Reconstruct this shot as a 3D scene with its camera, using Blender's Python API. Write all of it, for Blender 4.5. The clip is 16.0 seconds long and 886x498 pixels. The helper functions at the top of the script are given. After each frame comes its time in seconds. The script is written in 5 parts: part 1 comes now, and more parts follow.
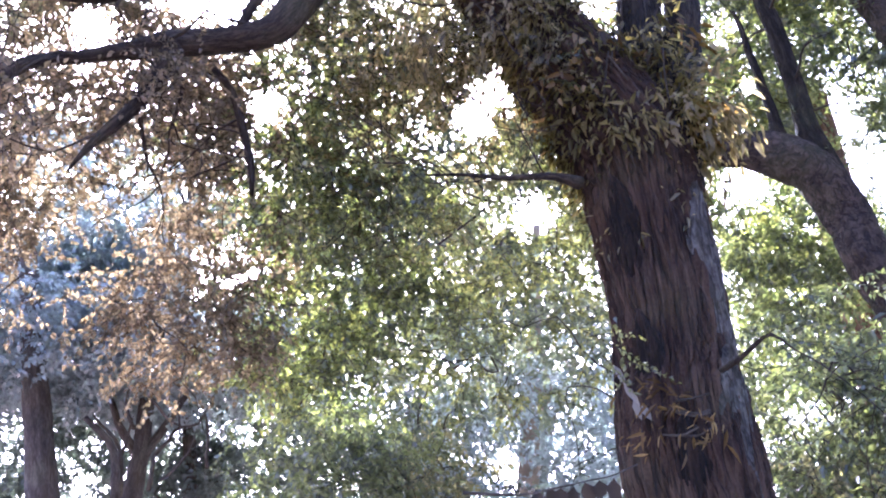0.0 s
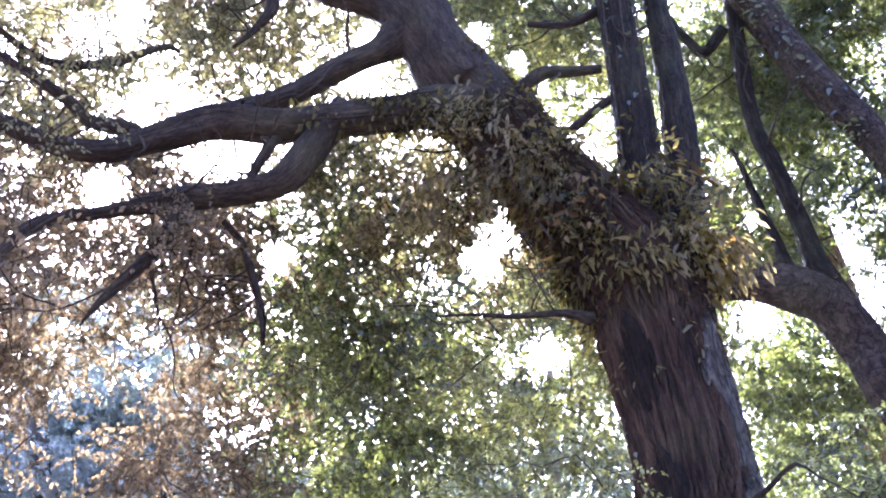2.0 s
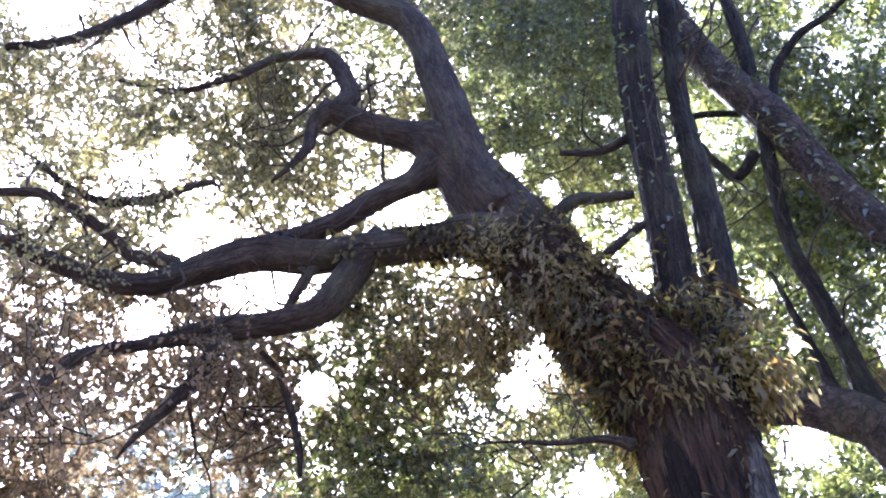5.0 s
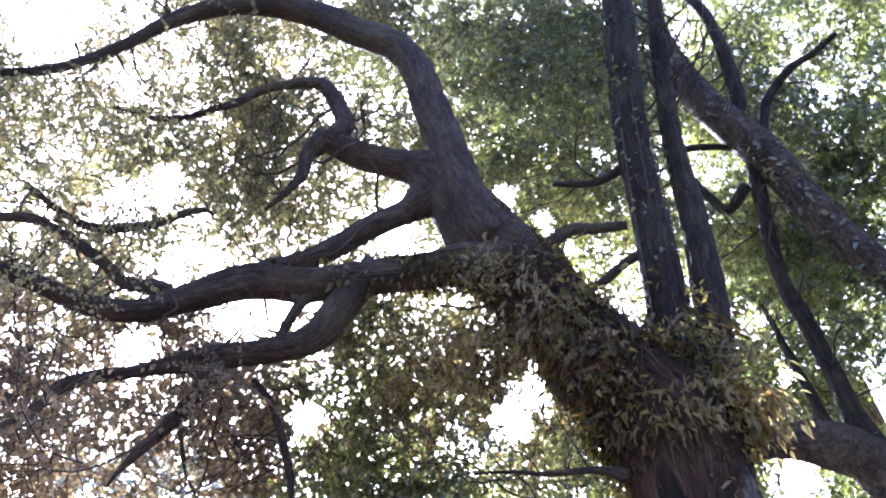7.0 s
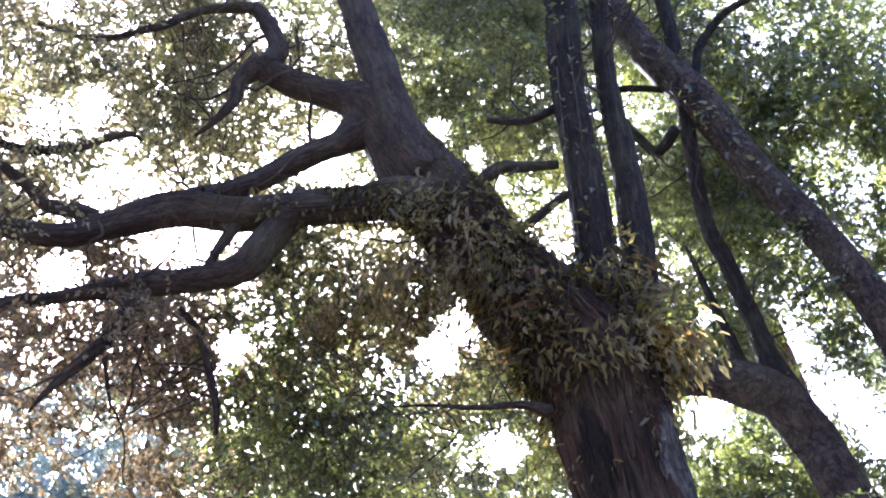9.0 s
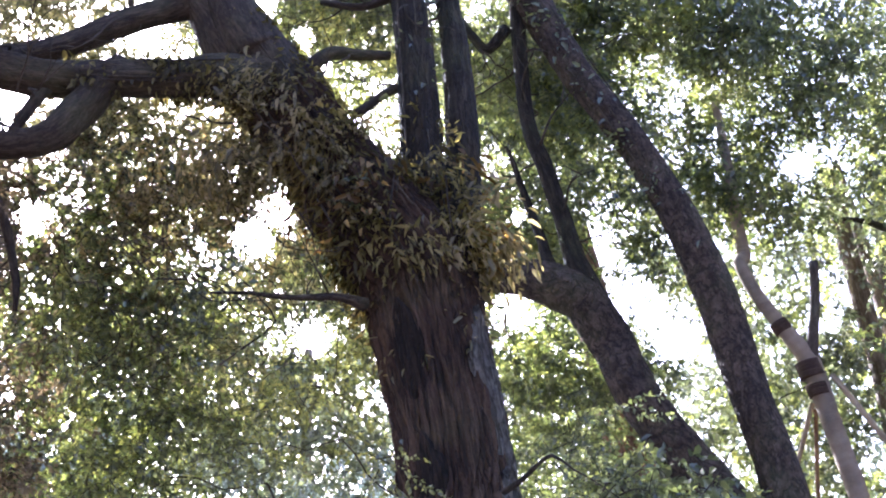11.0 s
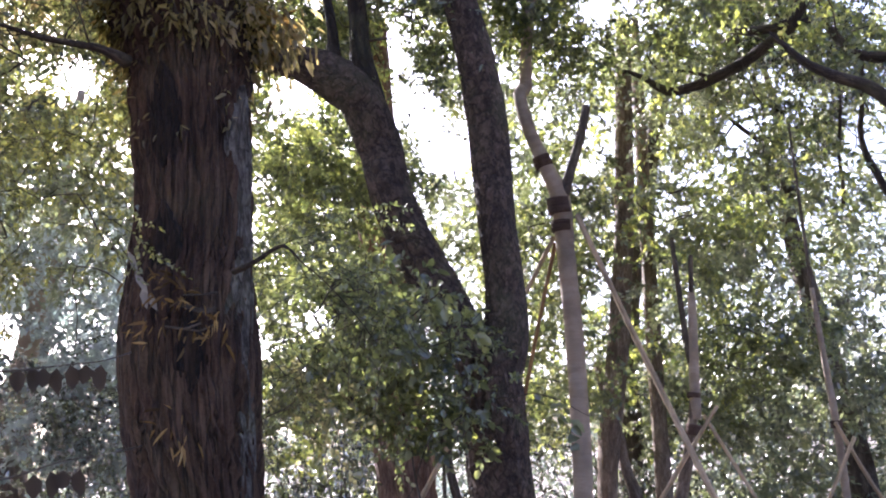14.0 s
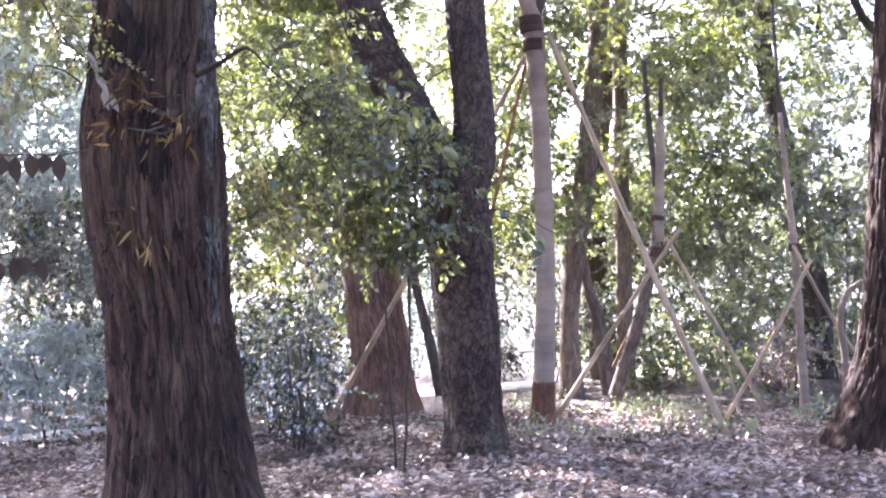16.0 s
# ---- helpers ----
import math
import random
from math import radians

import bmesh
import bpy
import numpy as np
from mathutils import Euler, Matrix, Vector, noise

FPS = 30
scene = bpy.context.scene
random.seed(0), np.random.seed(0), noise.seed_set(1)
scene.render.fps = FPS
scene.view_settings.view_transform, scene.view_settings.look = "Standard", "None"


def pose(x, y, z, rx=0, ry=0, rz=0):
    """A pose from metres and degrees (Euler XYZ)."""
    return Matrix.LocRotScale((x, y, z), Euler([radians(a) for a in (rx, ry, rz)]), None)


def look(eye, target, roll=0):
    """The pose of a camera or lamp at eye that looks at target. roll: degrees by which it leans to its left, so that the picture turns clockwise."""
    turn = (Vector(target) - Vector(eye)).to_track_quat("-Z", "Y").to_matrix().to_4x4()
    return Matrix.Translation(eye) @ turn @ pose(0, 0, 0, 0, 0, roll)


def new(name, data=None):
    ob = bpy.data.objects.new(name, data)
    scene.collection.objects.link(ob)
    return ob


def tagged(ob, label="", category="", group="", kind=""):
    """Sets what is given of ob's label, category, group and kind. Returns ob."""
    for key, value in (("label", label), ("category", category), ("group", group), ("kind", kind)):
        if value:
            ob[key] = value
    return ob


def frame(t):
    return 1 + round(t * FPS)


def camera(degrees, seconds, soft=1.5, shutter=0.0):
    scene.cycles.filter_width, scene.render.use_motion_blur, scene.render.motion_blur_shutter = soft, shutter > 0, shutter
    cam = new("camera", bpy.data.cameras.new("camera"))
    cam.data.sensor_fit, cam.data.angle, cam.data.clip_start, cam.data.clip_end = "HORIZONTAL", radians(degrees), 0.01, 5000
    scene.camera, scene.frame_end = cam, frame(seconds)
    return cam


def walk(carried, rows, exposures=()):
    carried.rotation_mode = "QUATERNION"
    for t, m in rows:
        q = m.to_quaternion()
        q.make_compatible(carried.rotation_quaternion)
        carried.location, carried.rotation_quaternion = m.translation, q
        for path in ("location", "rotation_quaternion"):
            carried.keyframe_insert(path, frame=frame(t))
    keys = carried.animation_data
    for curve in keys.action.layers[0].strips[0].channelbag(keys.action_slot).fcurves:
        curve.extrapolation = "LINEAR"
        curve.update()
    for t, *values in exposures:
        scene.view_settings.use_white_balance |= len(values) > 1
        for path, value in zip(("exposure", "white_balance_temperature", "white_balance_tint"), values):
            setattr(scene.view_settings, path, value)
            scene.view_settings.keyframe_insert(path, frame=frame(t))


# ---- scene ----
# ---------------------------------------------------------------- camera
cam = camera(45.28, 16.0, soft=2.0)
PATH_ROWS = [
    (0, pose(-0.123, 0.134, 1.737, 109.27, 6.83, 7.04)),
    (0.5, pose(-0.120, 0.169, 1.701, 111.62, 7.51, 7.70)),
    (1, pose(-0.131, 0.175, 1.685, 113.74, 8.07, 8.04)),
    (1.5, pose(-0.136, 0.171, 1.674, 115.83, 8.40, 8.28)),
    (2, pose(-0.139, 0.171, 1.668, 117.71, 8.67, 8.47)),
    (2.5, pose(-0.132, 0.166, 1.667, 119.29, 8.74, 8.94)),
    (3, pose(-0.130, 0.171, 1.662, 120.78, 8.74, 9.51)),
    (3.5, pose(-0.126, 0.175, 1.653, 122.12, 8.70, 10.07)),
    (4, pose(-0.124, 0.178, 1.639, 123.35, 8.62, 10.57)),
    (4.5, pose(-0.116, 0.186, 1.627, 124.39, 8.52, 10.90)),
    (7, pose(-0.170, 0.199, 1.608, 126.88, 8.48, 10.08)),
    (7.5, pose(-0.170, 0.186, 1.602, 126.69, 8.30, 9.82)),
    (8, pose(-0.169, 0.177, 1.608, 125.99, 8.13, 9.48)),
    (8.5, pose(-0.174, 0.176, 1.616, 124.56, 8.45, 8.18)),
    (9, pose(-0.188, 0.171, 1.631, 122.48, 9.21, 5.82)),
    (11.5, pose(-0.255, 0.198, 1.777, 112.72, 9.78, -8.36)),
    (12, pose(-0.256, 0.243, 1.804, 111.59, 8.73, -11.76)),
    (12.5, pose(-0.237, 0.228, 1.805, 110.16, 7.50, -14.68)),
    (13, pose(-0.154, 0.105, 1.776, 107.11, 5.79, -16.62)),
    (13.5, pose(-0.080, 0.047, 1.768, 103.84, 4.25, -18.12)),
    (14, pose(-0.038, 0.009, 1.750, 101.02, 3.26, -19.12)),
    (14.5, pose(0.002, -0.025, 1.716, 98.53, 2.71, -19.68)),
    (15, pose(0.008, -0.014, 1.668, 96.25, 2.41, -20.22)),
    (15.5, pose(0.005, -0.014, 1.627, 94.02, 2.40, -20.52)),
    (16, pose(0.000, 0.000, 1.600, 91.90, 2.40, -20.72)),
]
walk(cam, PATH_ROWS, exposures=[(0.0, 2.97, 4950, 31), (3.0, 2.92, 4970, 28), (7.0, 2.62, 5000, 24), (9.0, 2.53, 5100, 22), (12.5, 2.5, 5330, 24), (14.0, 2.2, 5550, 24), (16.0, 3.05, 5430, 27)])

# ---------------------------------------------------------------- light
SUN_AZ, SUN_EL = -16.2, 33.6
world = bpy.data.worlds.new("sky")
scene.world = world
world.use_nodes = True
wn = world.node_tree.nodes
sky = wn.new("ShaderNodeTexSky")
sky.sky_type = "NISHITA"
sky.sun_disc = False
sky.sun_elevation = radians(SUN_EL)
sky.sun_rotation = radians(SUN_AZ)
sky.air_density, sky.dust_density, sky.ozone_density = 0.6, 5.0, 0.6
world.node_tree.links.new(sky.outputs[0], wn["Background"].inputs[0])
wn["Background"].inputs[1].default_value = 0.15

sun_data = bpy.data.lights.new("sun", "SUN")
sun_data.energy, sun_data.angle, sun_data.color = 4.2, radians(0.5), (1.0, 0.95, 0.86)
sun = new("sun", sun_data)
a, e = radians(SUN_AZ), radians(SUN_EL)
SUN_DIR = Vector((math.sin(a) * math.cos(e), math.cos(a) * math.cos(e), math.sin(e)))
sun.matrix_world = look(SUN_DIR * 60, (0, 0, 0))


# ---------------------------------------------------------------- materials
def material(name):
    m = bpy.data.materials.new(name)
    m.use_nodes = True
    nt = m.node_tree
    nt.nodes.clear()
    out = nt.nodes.new("ShaderNodeOutputMaterial")
    return m, nt, out


def node(nt, kind, **inputs):
    n = nt.nodes.new(kind)
    for key, value in inputs.items():
        n.inputs[key.replace("_", " ")].default_value = value
    return n


def ramp(nt, fac, stops):
    n = nt.nodes.new("ShaderNodeValToRGB")
    el = n.color_ramp.elements
    el[0].position, el[0].color = stops[0][0], (*stops[0][1], 1)
    el[1].position, el[1].color = stops[-1][0], (*stops[-1][1], 1)
    for p, c in stops[1:-1]:
        x = el.new(p)
        x.color = (*c, 1)
    nt.links.new(fac, n.inputs[0])
    return n.outputs[0]


def bark_material(name, dark, mid, light, across=9.0, along=1.6, moss=0.0, depth=0.02, rough=0.85, gap=0.04, soft=0.55, wander=(0.9, 1.3)):
    """Bark in long ridges parted by wandering fissures along the stem (UV: metres round, metres along)."""
    m, nt, out = material(name)
    L = nt.links.new
    uv = nt.nodes.new("ShaderNodeUVMap")
    mp = nt.nodes.new("ShaderNodeMapping")
    mp.inputs["Scale"].default_value = (across, along, 1)
    L(uv.outputs[0], mp.inputs[0])
    n1 = node(nt, "ShaderNodeTexNoise", Scale=2.0, Detail=7.0, Roughness=0.62, Distortion=0.8)
    L(mp.outputs[0], n1.inputs["Vector"])
    # plates: cells of a wandering net
    off = nt.nodes.new("ShaderNodeVectorMath")
    off.operation = "MULTIPLY_ADD"
    L(n1.outputs["Color"], off.inputs[0])
    off.inputs[1].default_value = (*wander, 0)
    L(mp.outputs[0], off.inputs[2])
    fis = node(nt, "ShaderNodeTexNoise", Scale=1.25, Detail=3.0, Roughness=0.55, Distortion=0.25)
    L(mp.outputs[0], fis.inputs["Vector"])
    mid_off = nt.nodes.new("ShaderNodeMath")
    mid_off.operation = "SUBTRACT"
    L(fis.outputs[0], mid_off.inputs[0])
    mid_off.inputs[1].default_value = 0.5
    edge = nt.nodes.new("ShaderNodeMath")
    edge.operation = "ABSOLUTE"
    L(mid_off.outputs[0], edge.inputs[0])
    cell = nt.nodes.new("ShaderNodeTexVoronoi")
    cell.feature, cell.voronoi_dimensions = "F1", "2D"
    cell.inputs["Scale"].default_value = 1.6
    L(off.outputs[0], cell.inputs["Vector"])
    tc = nt.nodes.new("ShaderNodeTexCoord")
    n2 = node(nt, "ShaderNodeTexNoise", Scale=1.7, Detail=4.0, Roughness=0.6)
    L(tc.outputs["Object"], n2.inputs["Vector"])
    n3 = node(nt, "ShaderNodeTexNoise", Scale=55.0, Detail=4.0)
    L(tc.outputs["Object"], n3.inputs["Vector"])
    # shade of each plate: its own tone, the grain, a fine speckle
    tone = nt.nodes.new("ShaderNodeMath")
    tone.operation = "MULTIPLY_ADD"
    L(cell.outputs["Color"], tone.inputs[0])
    tone.inputs[1].default_value = 0.22
    L(n1.outputs[0], tone.inputs[2])
    spk = nt.nodes.new("ShaderNodeMath")
    spk.operation = "MULTIPLY_ADD"
    L(n3.outputs[0], spk.inputs[0])
    spk.inputs[1].default_value = 0.35
    L(tone.outputs[0], spk.inputs[2])
    col = ramp(nt, spk.outputs[0], [(0.42, tuple(0.55 * p + 0.45 * q for p, q in zip(dark, mid))), (0.7, mid), (0.98, light)])
    crack = nt.nodes.new("ShaderNodeMapRange")
    crack.inputs["From Max"].default_value = gap
    crack.inputs["To Min"].default_value = soft
    L(edge.outputs[0], crack.inputs[0])
    cm = nt.nodes.new("ShaderNodeMix")
    cm.data_type = "RGBA"
    L(crack.outputs[0], cm.inputs[0])
    cm.inputs[6].default_value = (*dark, 1)
    L(col, cm.inputs[7])
    mix = nt.nodes.new("ShaderNodeMix")
    mix.data_type, mix.blend_type = "RGBA", "OVERLAY"
    mix.inputs[0].default_value = 0.75
    L(cm.outputs[2], mix.inputs[6])
    L(ramp(nt, n2.outputs[0], [(0.3, (0.25, 0.24, 0.24)), (0.7, (0.78, 0.72, 0.68))]), mix.inputs[7])
    last = mix.outputs[2]
    if moss:
        mm = nt.nodes.new("ShaderNodeMix")
        mm.data_type = "RGBA"
        L(ramp(nt, n2.outputs[0], [(0.5, (0, 0, 0)), (0.72, (moss, moss, moss))]), mm.inputs[0])
        L(last, mm.inputs[6])
        mm.inputs[7].default_value = (0.09, 0.11, 0.05, 1)
        last = mm.outputs[2]
    hgt = nt.nodes.new("ShaderNodeMath")
    hgt.operation = "MULTIPLY_ADD"
    L(spk.outputs[0], hgt.inputs[0])
    hgt.inputs[1].default_value = 0.5
    L(crack.outputs[0], hgt.inputs[2])
    bump = node(nt, "ShaderNodeBump", Strength=1.0, Distance=depth)
    L(hgt.outputs[0], bump.inputs["Height"])
    b = node(nt, "ShaderNodeBsdfPrincipled", Roughness=rough)
    L(last, b.inputs["Base Color"])
    L(bump.outputs[0], b.inputs["Normal"])
    L(b.outputs[0], out.inputs[0])
    return m


def leaf_material(name, colours, through_tint=(1.45, 1.34, 0.82), gloss=0.12, rough=0.35, clear=0.6):
    """Leaf: diffuse above, light shining through, a waxy sheen; each leaf its own shade."""
    m, nt, out = material(name)
    L = nt.links.new
    geo = nt.nodes.new("ShaderNodeNewGeometry")
    tc = nt.nodes.new("ShaderNodeTexCoord")
    # Clump-wide tone noise imitates the shadowed patches inside the crowns.
    big = node(nt, "ShaderNodeTexNoise", Scale=1.3, Detail=3.0)
    L(tc.outputs["Object"], big.inputs["Vector"])
    mix = nt.nodes.new("ShaderNodeMath")
    mix.operation = "MULTIPLY_ADD"
    L(geo.outputs["Random Per Island"], mix.inputs[0])
    mix.inputs[1].default_value = 0.85
    sub = nt.nodes.new("ShaderNodeMath")
    sub.operation = "MULTIPLY_ADD"
    L(big.outputs[0], sub.inputs[0])
    sub.inputs[1].default_value, sub.inputs[2].default_value = 2.3, -1.1
    L(sub.outputs[0], mix.inputs[2])
    n = len(colours)
    col = ramp(nt, mix.outputs[0], [(0.05 + 0.9 * i / (n - 1), c) for i, c in enumerate(colours)])
    dif = nt.nodes.new("ShaderNodeBsdfDiffuse")
    L(col, dif.inputs[0])
    tr = nt.nodes.new("ShaderNodeBsdfTranslucent")
    tint = nt.nodes.new("ShaderNodeMix")
    tint.data_type, tint.blend_type = "RGBA", "MULTIPLY"
    tint.inputs[0].default_value = 1.0
    L(col, tint.inputs[6])
    tint.inputs[7].default_value = (*[v * 2.35 for v in through_tint], 1)
    L(tint.outputs[2], tr.inputs[0])
    m1 = nt.nodes.new("ShaderNodeMixShader")
    m1.inputs[0].default_value = clear
    L(dif.outputs[0], m1.inputs[1])
    L(tr.outputs[0], m1.inputs[2])
    gl = node(nt, "ShaderNodeBsdfGlossy", Roughness=rough)
    gl.inputs[0].default_value = (1.0, 0.98, 0.94, 1)
    m2 = nt.nodes.new("ShaderNodeMixShader")
    m2.inputs[0].default_value = gloss
    L(m1.outputs[0], m2.inputs[1])
    L(gl.outputs[0], m2.inputs[2])
    L(m2.outputs[0], out.inputs[0])
    return m


BARK_MAIN = bark_material("furrowed_brown_bark", (0.008, 0.004, 0.0025), (0.043, 0.0205, 0.011), (0.115, 0.07, 0.044), 15.0, 1.25, 0.2, 0.026, 0.88, 0.045, 0.3, (0.8, 1.2))
# Mossy limb bark; the limbs' backlit silhouette is darkened into its colour.
BARK_UPRIGHT = bark_material("backlit_mossy_limb_bark", (0.006, 0.0042, 0.0028), (0.02, 0.0145, 0.0095), (0.065, 0.05, 0.034), 16.0, 2.6, 0.3, 0.014, 0.9, 0.05, 0.2)
BARK_LIMB = bark_material("limb_bark", (0.012, 0.0085, 0.006), (0.042, 0.03, 0.021), (0.105, 0.08, 0.058), 24.0, 4.0, 0.35, 0.008, 0.85, 0.05, 0.4)
BARK_GREY = bark_material("scaly_grey_brown_bark", (0.013, 0.008, 0.005), (0.062, 0.037, 0.025), (0.17, 0.12, 0.088), 9.0, 5.5, 0.45, 0.016, 0.85, 0.06, 0.25, (1.6, 1.6))
# Copy of the scaly bark with the limbs' shade put into its colour.
BARK_SHADED = bark_material("shaded_scaly_bark", (0.014, 0.009, 0.007), (0.058, 0.039, 0.029), (0.15, 0.112, 0.088), 9.0, 5.5, 0.4, 0.016, 0.88, 0.06, 0.25, (1.6, 1.6))
# Near-black bark that paints the shade of the trunk's hollows.
BARK_HOLLOW_SHADE = bark_material("hollow_shade_bark", (0.004, 0.0026, 0.0018), (0.014, 0.0085, 0.0055), (0.04, 0.026, 0.017), 14.0, 2.1, 0.0, 0.02, 0.98, 0.05, 0.2)
BARK_RED = bark_material("reddish_bark", (0.06, 0.03, 0.02), (0.19, 0.105, 0.07), (0.34, 0.23, 0.17), 15.0, 2.6, 0.15, 0.015, 0.85, 0.05, 0.35)
BARK_BROWN = bark_material("light_brown_bark", (0.06, 0.042, 0.03), (0.17, 0.125, 0.09), (0.32, 0.26, 0.2), 14.0, 3.5, 0.3, 0.012)
BARK_PALE = bark_material("straw_wrap", (0.24, 0.19, 0.14), (0.32, 0.257, 0.192), (0.39, 0.324, 0.25), 1.2, 6.0, 0.0, 0.0012, 0.85, 0.015, 0.85)
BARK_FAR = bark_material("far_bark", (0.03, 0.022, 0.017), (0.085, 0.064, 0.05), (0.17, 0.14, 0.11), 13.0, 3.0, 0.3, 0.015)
POLE_WOOD = bark_material("weathered_pole_wood", (0.14, 0.095, 0.06), (0.39, 0.29, 0.18), (0.55, 0.44, 0.3), 18.0, 1.0, 0.0, 0.003, 0.8, 0.03)
POLE_BROWN = bark_material("brown_pole_wood", (0.08, 0.042, 0.02), (0.25, 0.14, 0.068), (0.37, 0.24, 0.13), 18.0, 1.0, 0.0, 0.003, 0.8, 0.03)
BARK_RUST = bark_material("rusty_bare_bark", (0.05, 0.022, 0.012), (0.15, 0.07, 0.038), (0.25, 0.135, 0.08), 14.0, 4.0, 0.1, 0.006)
# Lighter grey than the trunk bark, for patches on its right side.
BARK_GREY_PLATES = bark_material("grey_plate_bark", (0.016, 0.012, 0.01), (0.075, 0.066, 0.057), (0.2, 0.187, 0.168), 12.0, 3.0, 0.4, 0.02, 0.9, 0.05, 0.3)
ROPE = bark_material("dark_hemp_band", (0.03, 0.017, 0.011), (0.075, 0.043, 0.03), (0.14, 0.087, 0.06), 3.0, 60.0, 0.0, 0.006)
TWIG = bark_material("twig_bark", (0.025, 0.019, 0.014), (0.06, 0.047, 0.034), (0.11, 0.09, 0.066), 10.0, 4.0, 0.0, 0.003)

LEAF_GREEN = leaf_material("green_leaf", [(0.028, 0.04, 0.014), (0.072, 0.092, 0.028), (0.122, 0.145, 0.043), (0.195, 0.21, 0.068)], gloss=0.14, rough=0.32)
LEAF_DARK = leaf_material("dark_green_leaf", [(0.027, 0.037, 0.018), (0.055, 0.07, 0.03), (0.09, 0.107, 0.043), (0.13, 0.145, 0.062)], gloss=0.12, rough=0.32)
LEAF_OLIVE = leaf_material("olive_leaf", [(0.06, 0.061, 0.031), (0.11, 0.106, 0.052), (0.168, 0.156, 0.08), (0.23, 0.208, 0.115)], (1.1, 1.06, 0.7), 0.1, 0.38, 0.58)
# Tan leaves, with the lens glare over them put into the colour.
LEAF_TAN = leaf_material("glare_tan_leaf", [(0.08, 0.068, 0.04), (0.135, 0.11, 0.066), (0.19, 0.15, 0.09), (0.26, 0.21, 0.132)], (0.98, 0.87, 0.66), 0.08, 0.4, 0.42)
LEAF_BROWN = leaf_material("brown_olive_leaf", [(0.085, 0.075, 0.038), (0.15, 0.128, 0.064), (0.22, 0.185, 0.1), (0.32, 0.27, 0.16)], (1.1, 1.0, 0.62), 0.05, 0.45, 0.55)
LEAF_YELLOW = leaf_material("yellow_green_leaf", [(0.04, 0.046, 0.018), (0.092, 0.1, 0.036), (0.15, 0.153, 0.054), (0.215, 0.205, 0.078)], (1.2, 1.18, 0.62), 0.12)
# Blue-grey haze of distance is mixed into this leaf colour.
LEAF_HAZE_BLUE = leaf_material("haze_blue_leaf", [(0.095, 0.12, 0.108), (0.155, 0.185, 0.172), (0.22, 0.25, 0.235), (0.3, 0.33, 0.315)], (0.82, 0.9, 0.8), 0.28, 0.42, 0.52)
LEAF_PALE = leaf_material("pale_green_leaf", [(0.036, 0.046, 0.026), (0.085, 0.1, 0.056), (0.135, 0.152, 0.09), (0.185, 0.2, 0.13)], (1.0, 0.97, 0.64), 0.17, 0.33)
# Shaded leaf copy: understorey shade is put into the grey-green colour.
LEAF_SHADE = leaf_material("shaded_grey_green_leaf", [(0.018, 0.025, 0.015), (0.045, 0.056, 0.034), (0.085, 0.098, 0.062), (0.15, 0.162, 0.112)], (1.0, 1.0, 0.6), 0.34, 0.24, 0.42)
# Far foliage: the haze is painted as a paler, greyer leaf colour.
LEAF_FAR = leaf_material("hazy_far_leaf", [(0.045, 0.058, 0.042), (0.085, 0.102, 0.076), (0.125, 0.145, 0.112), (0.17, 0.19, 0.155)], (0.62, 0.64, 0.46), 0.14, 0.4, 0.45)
LEAF_DRY = leaf_material("dry_pale_leaf", [(0.12, 0.105, 0.085), (0.19, 0.17, 0.145), (0.27, 0.25, 0.22)], (1, 0.95, 0.85), 0.05, 0.5, 0.25)
LEAF_FERN = leaf_material("fern_leaf", [(0.055, 0.046, 0.02), (0.118, 0.1, 0.04), (0.195, 0.168, 0.07), (0.36, 0.305, 0.145)], (1.0, 0.9, 0.46), 0.03, 0.5, 0.45)
LEAF_RUST = leaf_material("rusty_fern_leaf", [(0.06, 0.038, 0.016), (0.115, 0.073, 0.028), (0.185, 0.122, 0.046), (0.31, 0.22, 0.095)], (0.95, 0.8, 0.4), 0.03, 0.5, 0.4)
# Backlit silhouette of the hanging leaves, put into a dark brown colour.
LEAF_SILHOUETTE = leaf_material("silhouette_leaf", [(0.03, 0.025, 0.018), (0.045, 0.034, 0.024), (0.06, 0.045, 0.03)], (1, 0.8, 0.5), 0.04, 0.5, 0.1)
LEAF_DEAD = leaf_material("fallen_leaf", [(0.07, 0.045, 0.033), (0.165, 0.115, 0.09), (0.31, 0.238, 0.2), (0.53, 0.45, 0.39)], (1.0, 0.9, 0.8), 0.1, 0.45, 0.2)

# ---------------------------------------------------------------- mesh helpers
rng = np.random.default_rng(7)


def link_mesh(name, verts, faces, mat, parent=None, label="", uvs=None, smooth=True):
    me = bpy.data.meshes.new(name)
    me.from_pydata(verts, [], faces)
    if uvs is not None:
        lay = me.uv_layers.new(name="UVMap")
        lay.data.foreach_set("uv", np.asarray(uvs, dtype=np.float32).ravel())
    me.materials.append(mat)
    if smooth:
        me.polygons.foreach_set("use_smooth", [True] * len(me.polygons))
    me.update()
    ob = new(name, me)
    if parent is not None:
        ob.parent = parent
    if label:
        ob["label"] = label
    return ob


def thing(name, at, label, category, group="", kind=""):
    ob = new(name)
    ob.location = at
    ob.empty_display_size = 0.2
    return tagged(ob, label, category, group, kind)


def spline(pts, step):
    """Catmull-Rom through (x, y, z, r), resampled about every step metres."""
    p = np.array(pts, dtype=float)
    p = np.vstack([2 * p[0] - p[1], p, 2 * p[-1] - p[-2]])
    out = []
    for i in range(1, len(p) - 2):
        n = max(2, int(np.linalg.norm(p[i + 1, :3] - p[i, :3]) / step))
        for k in range(n):
            t = k / n
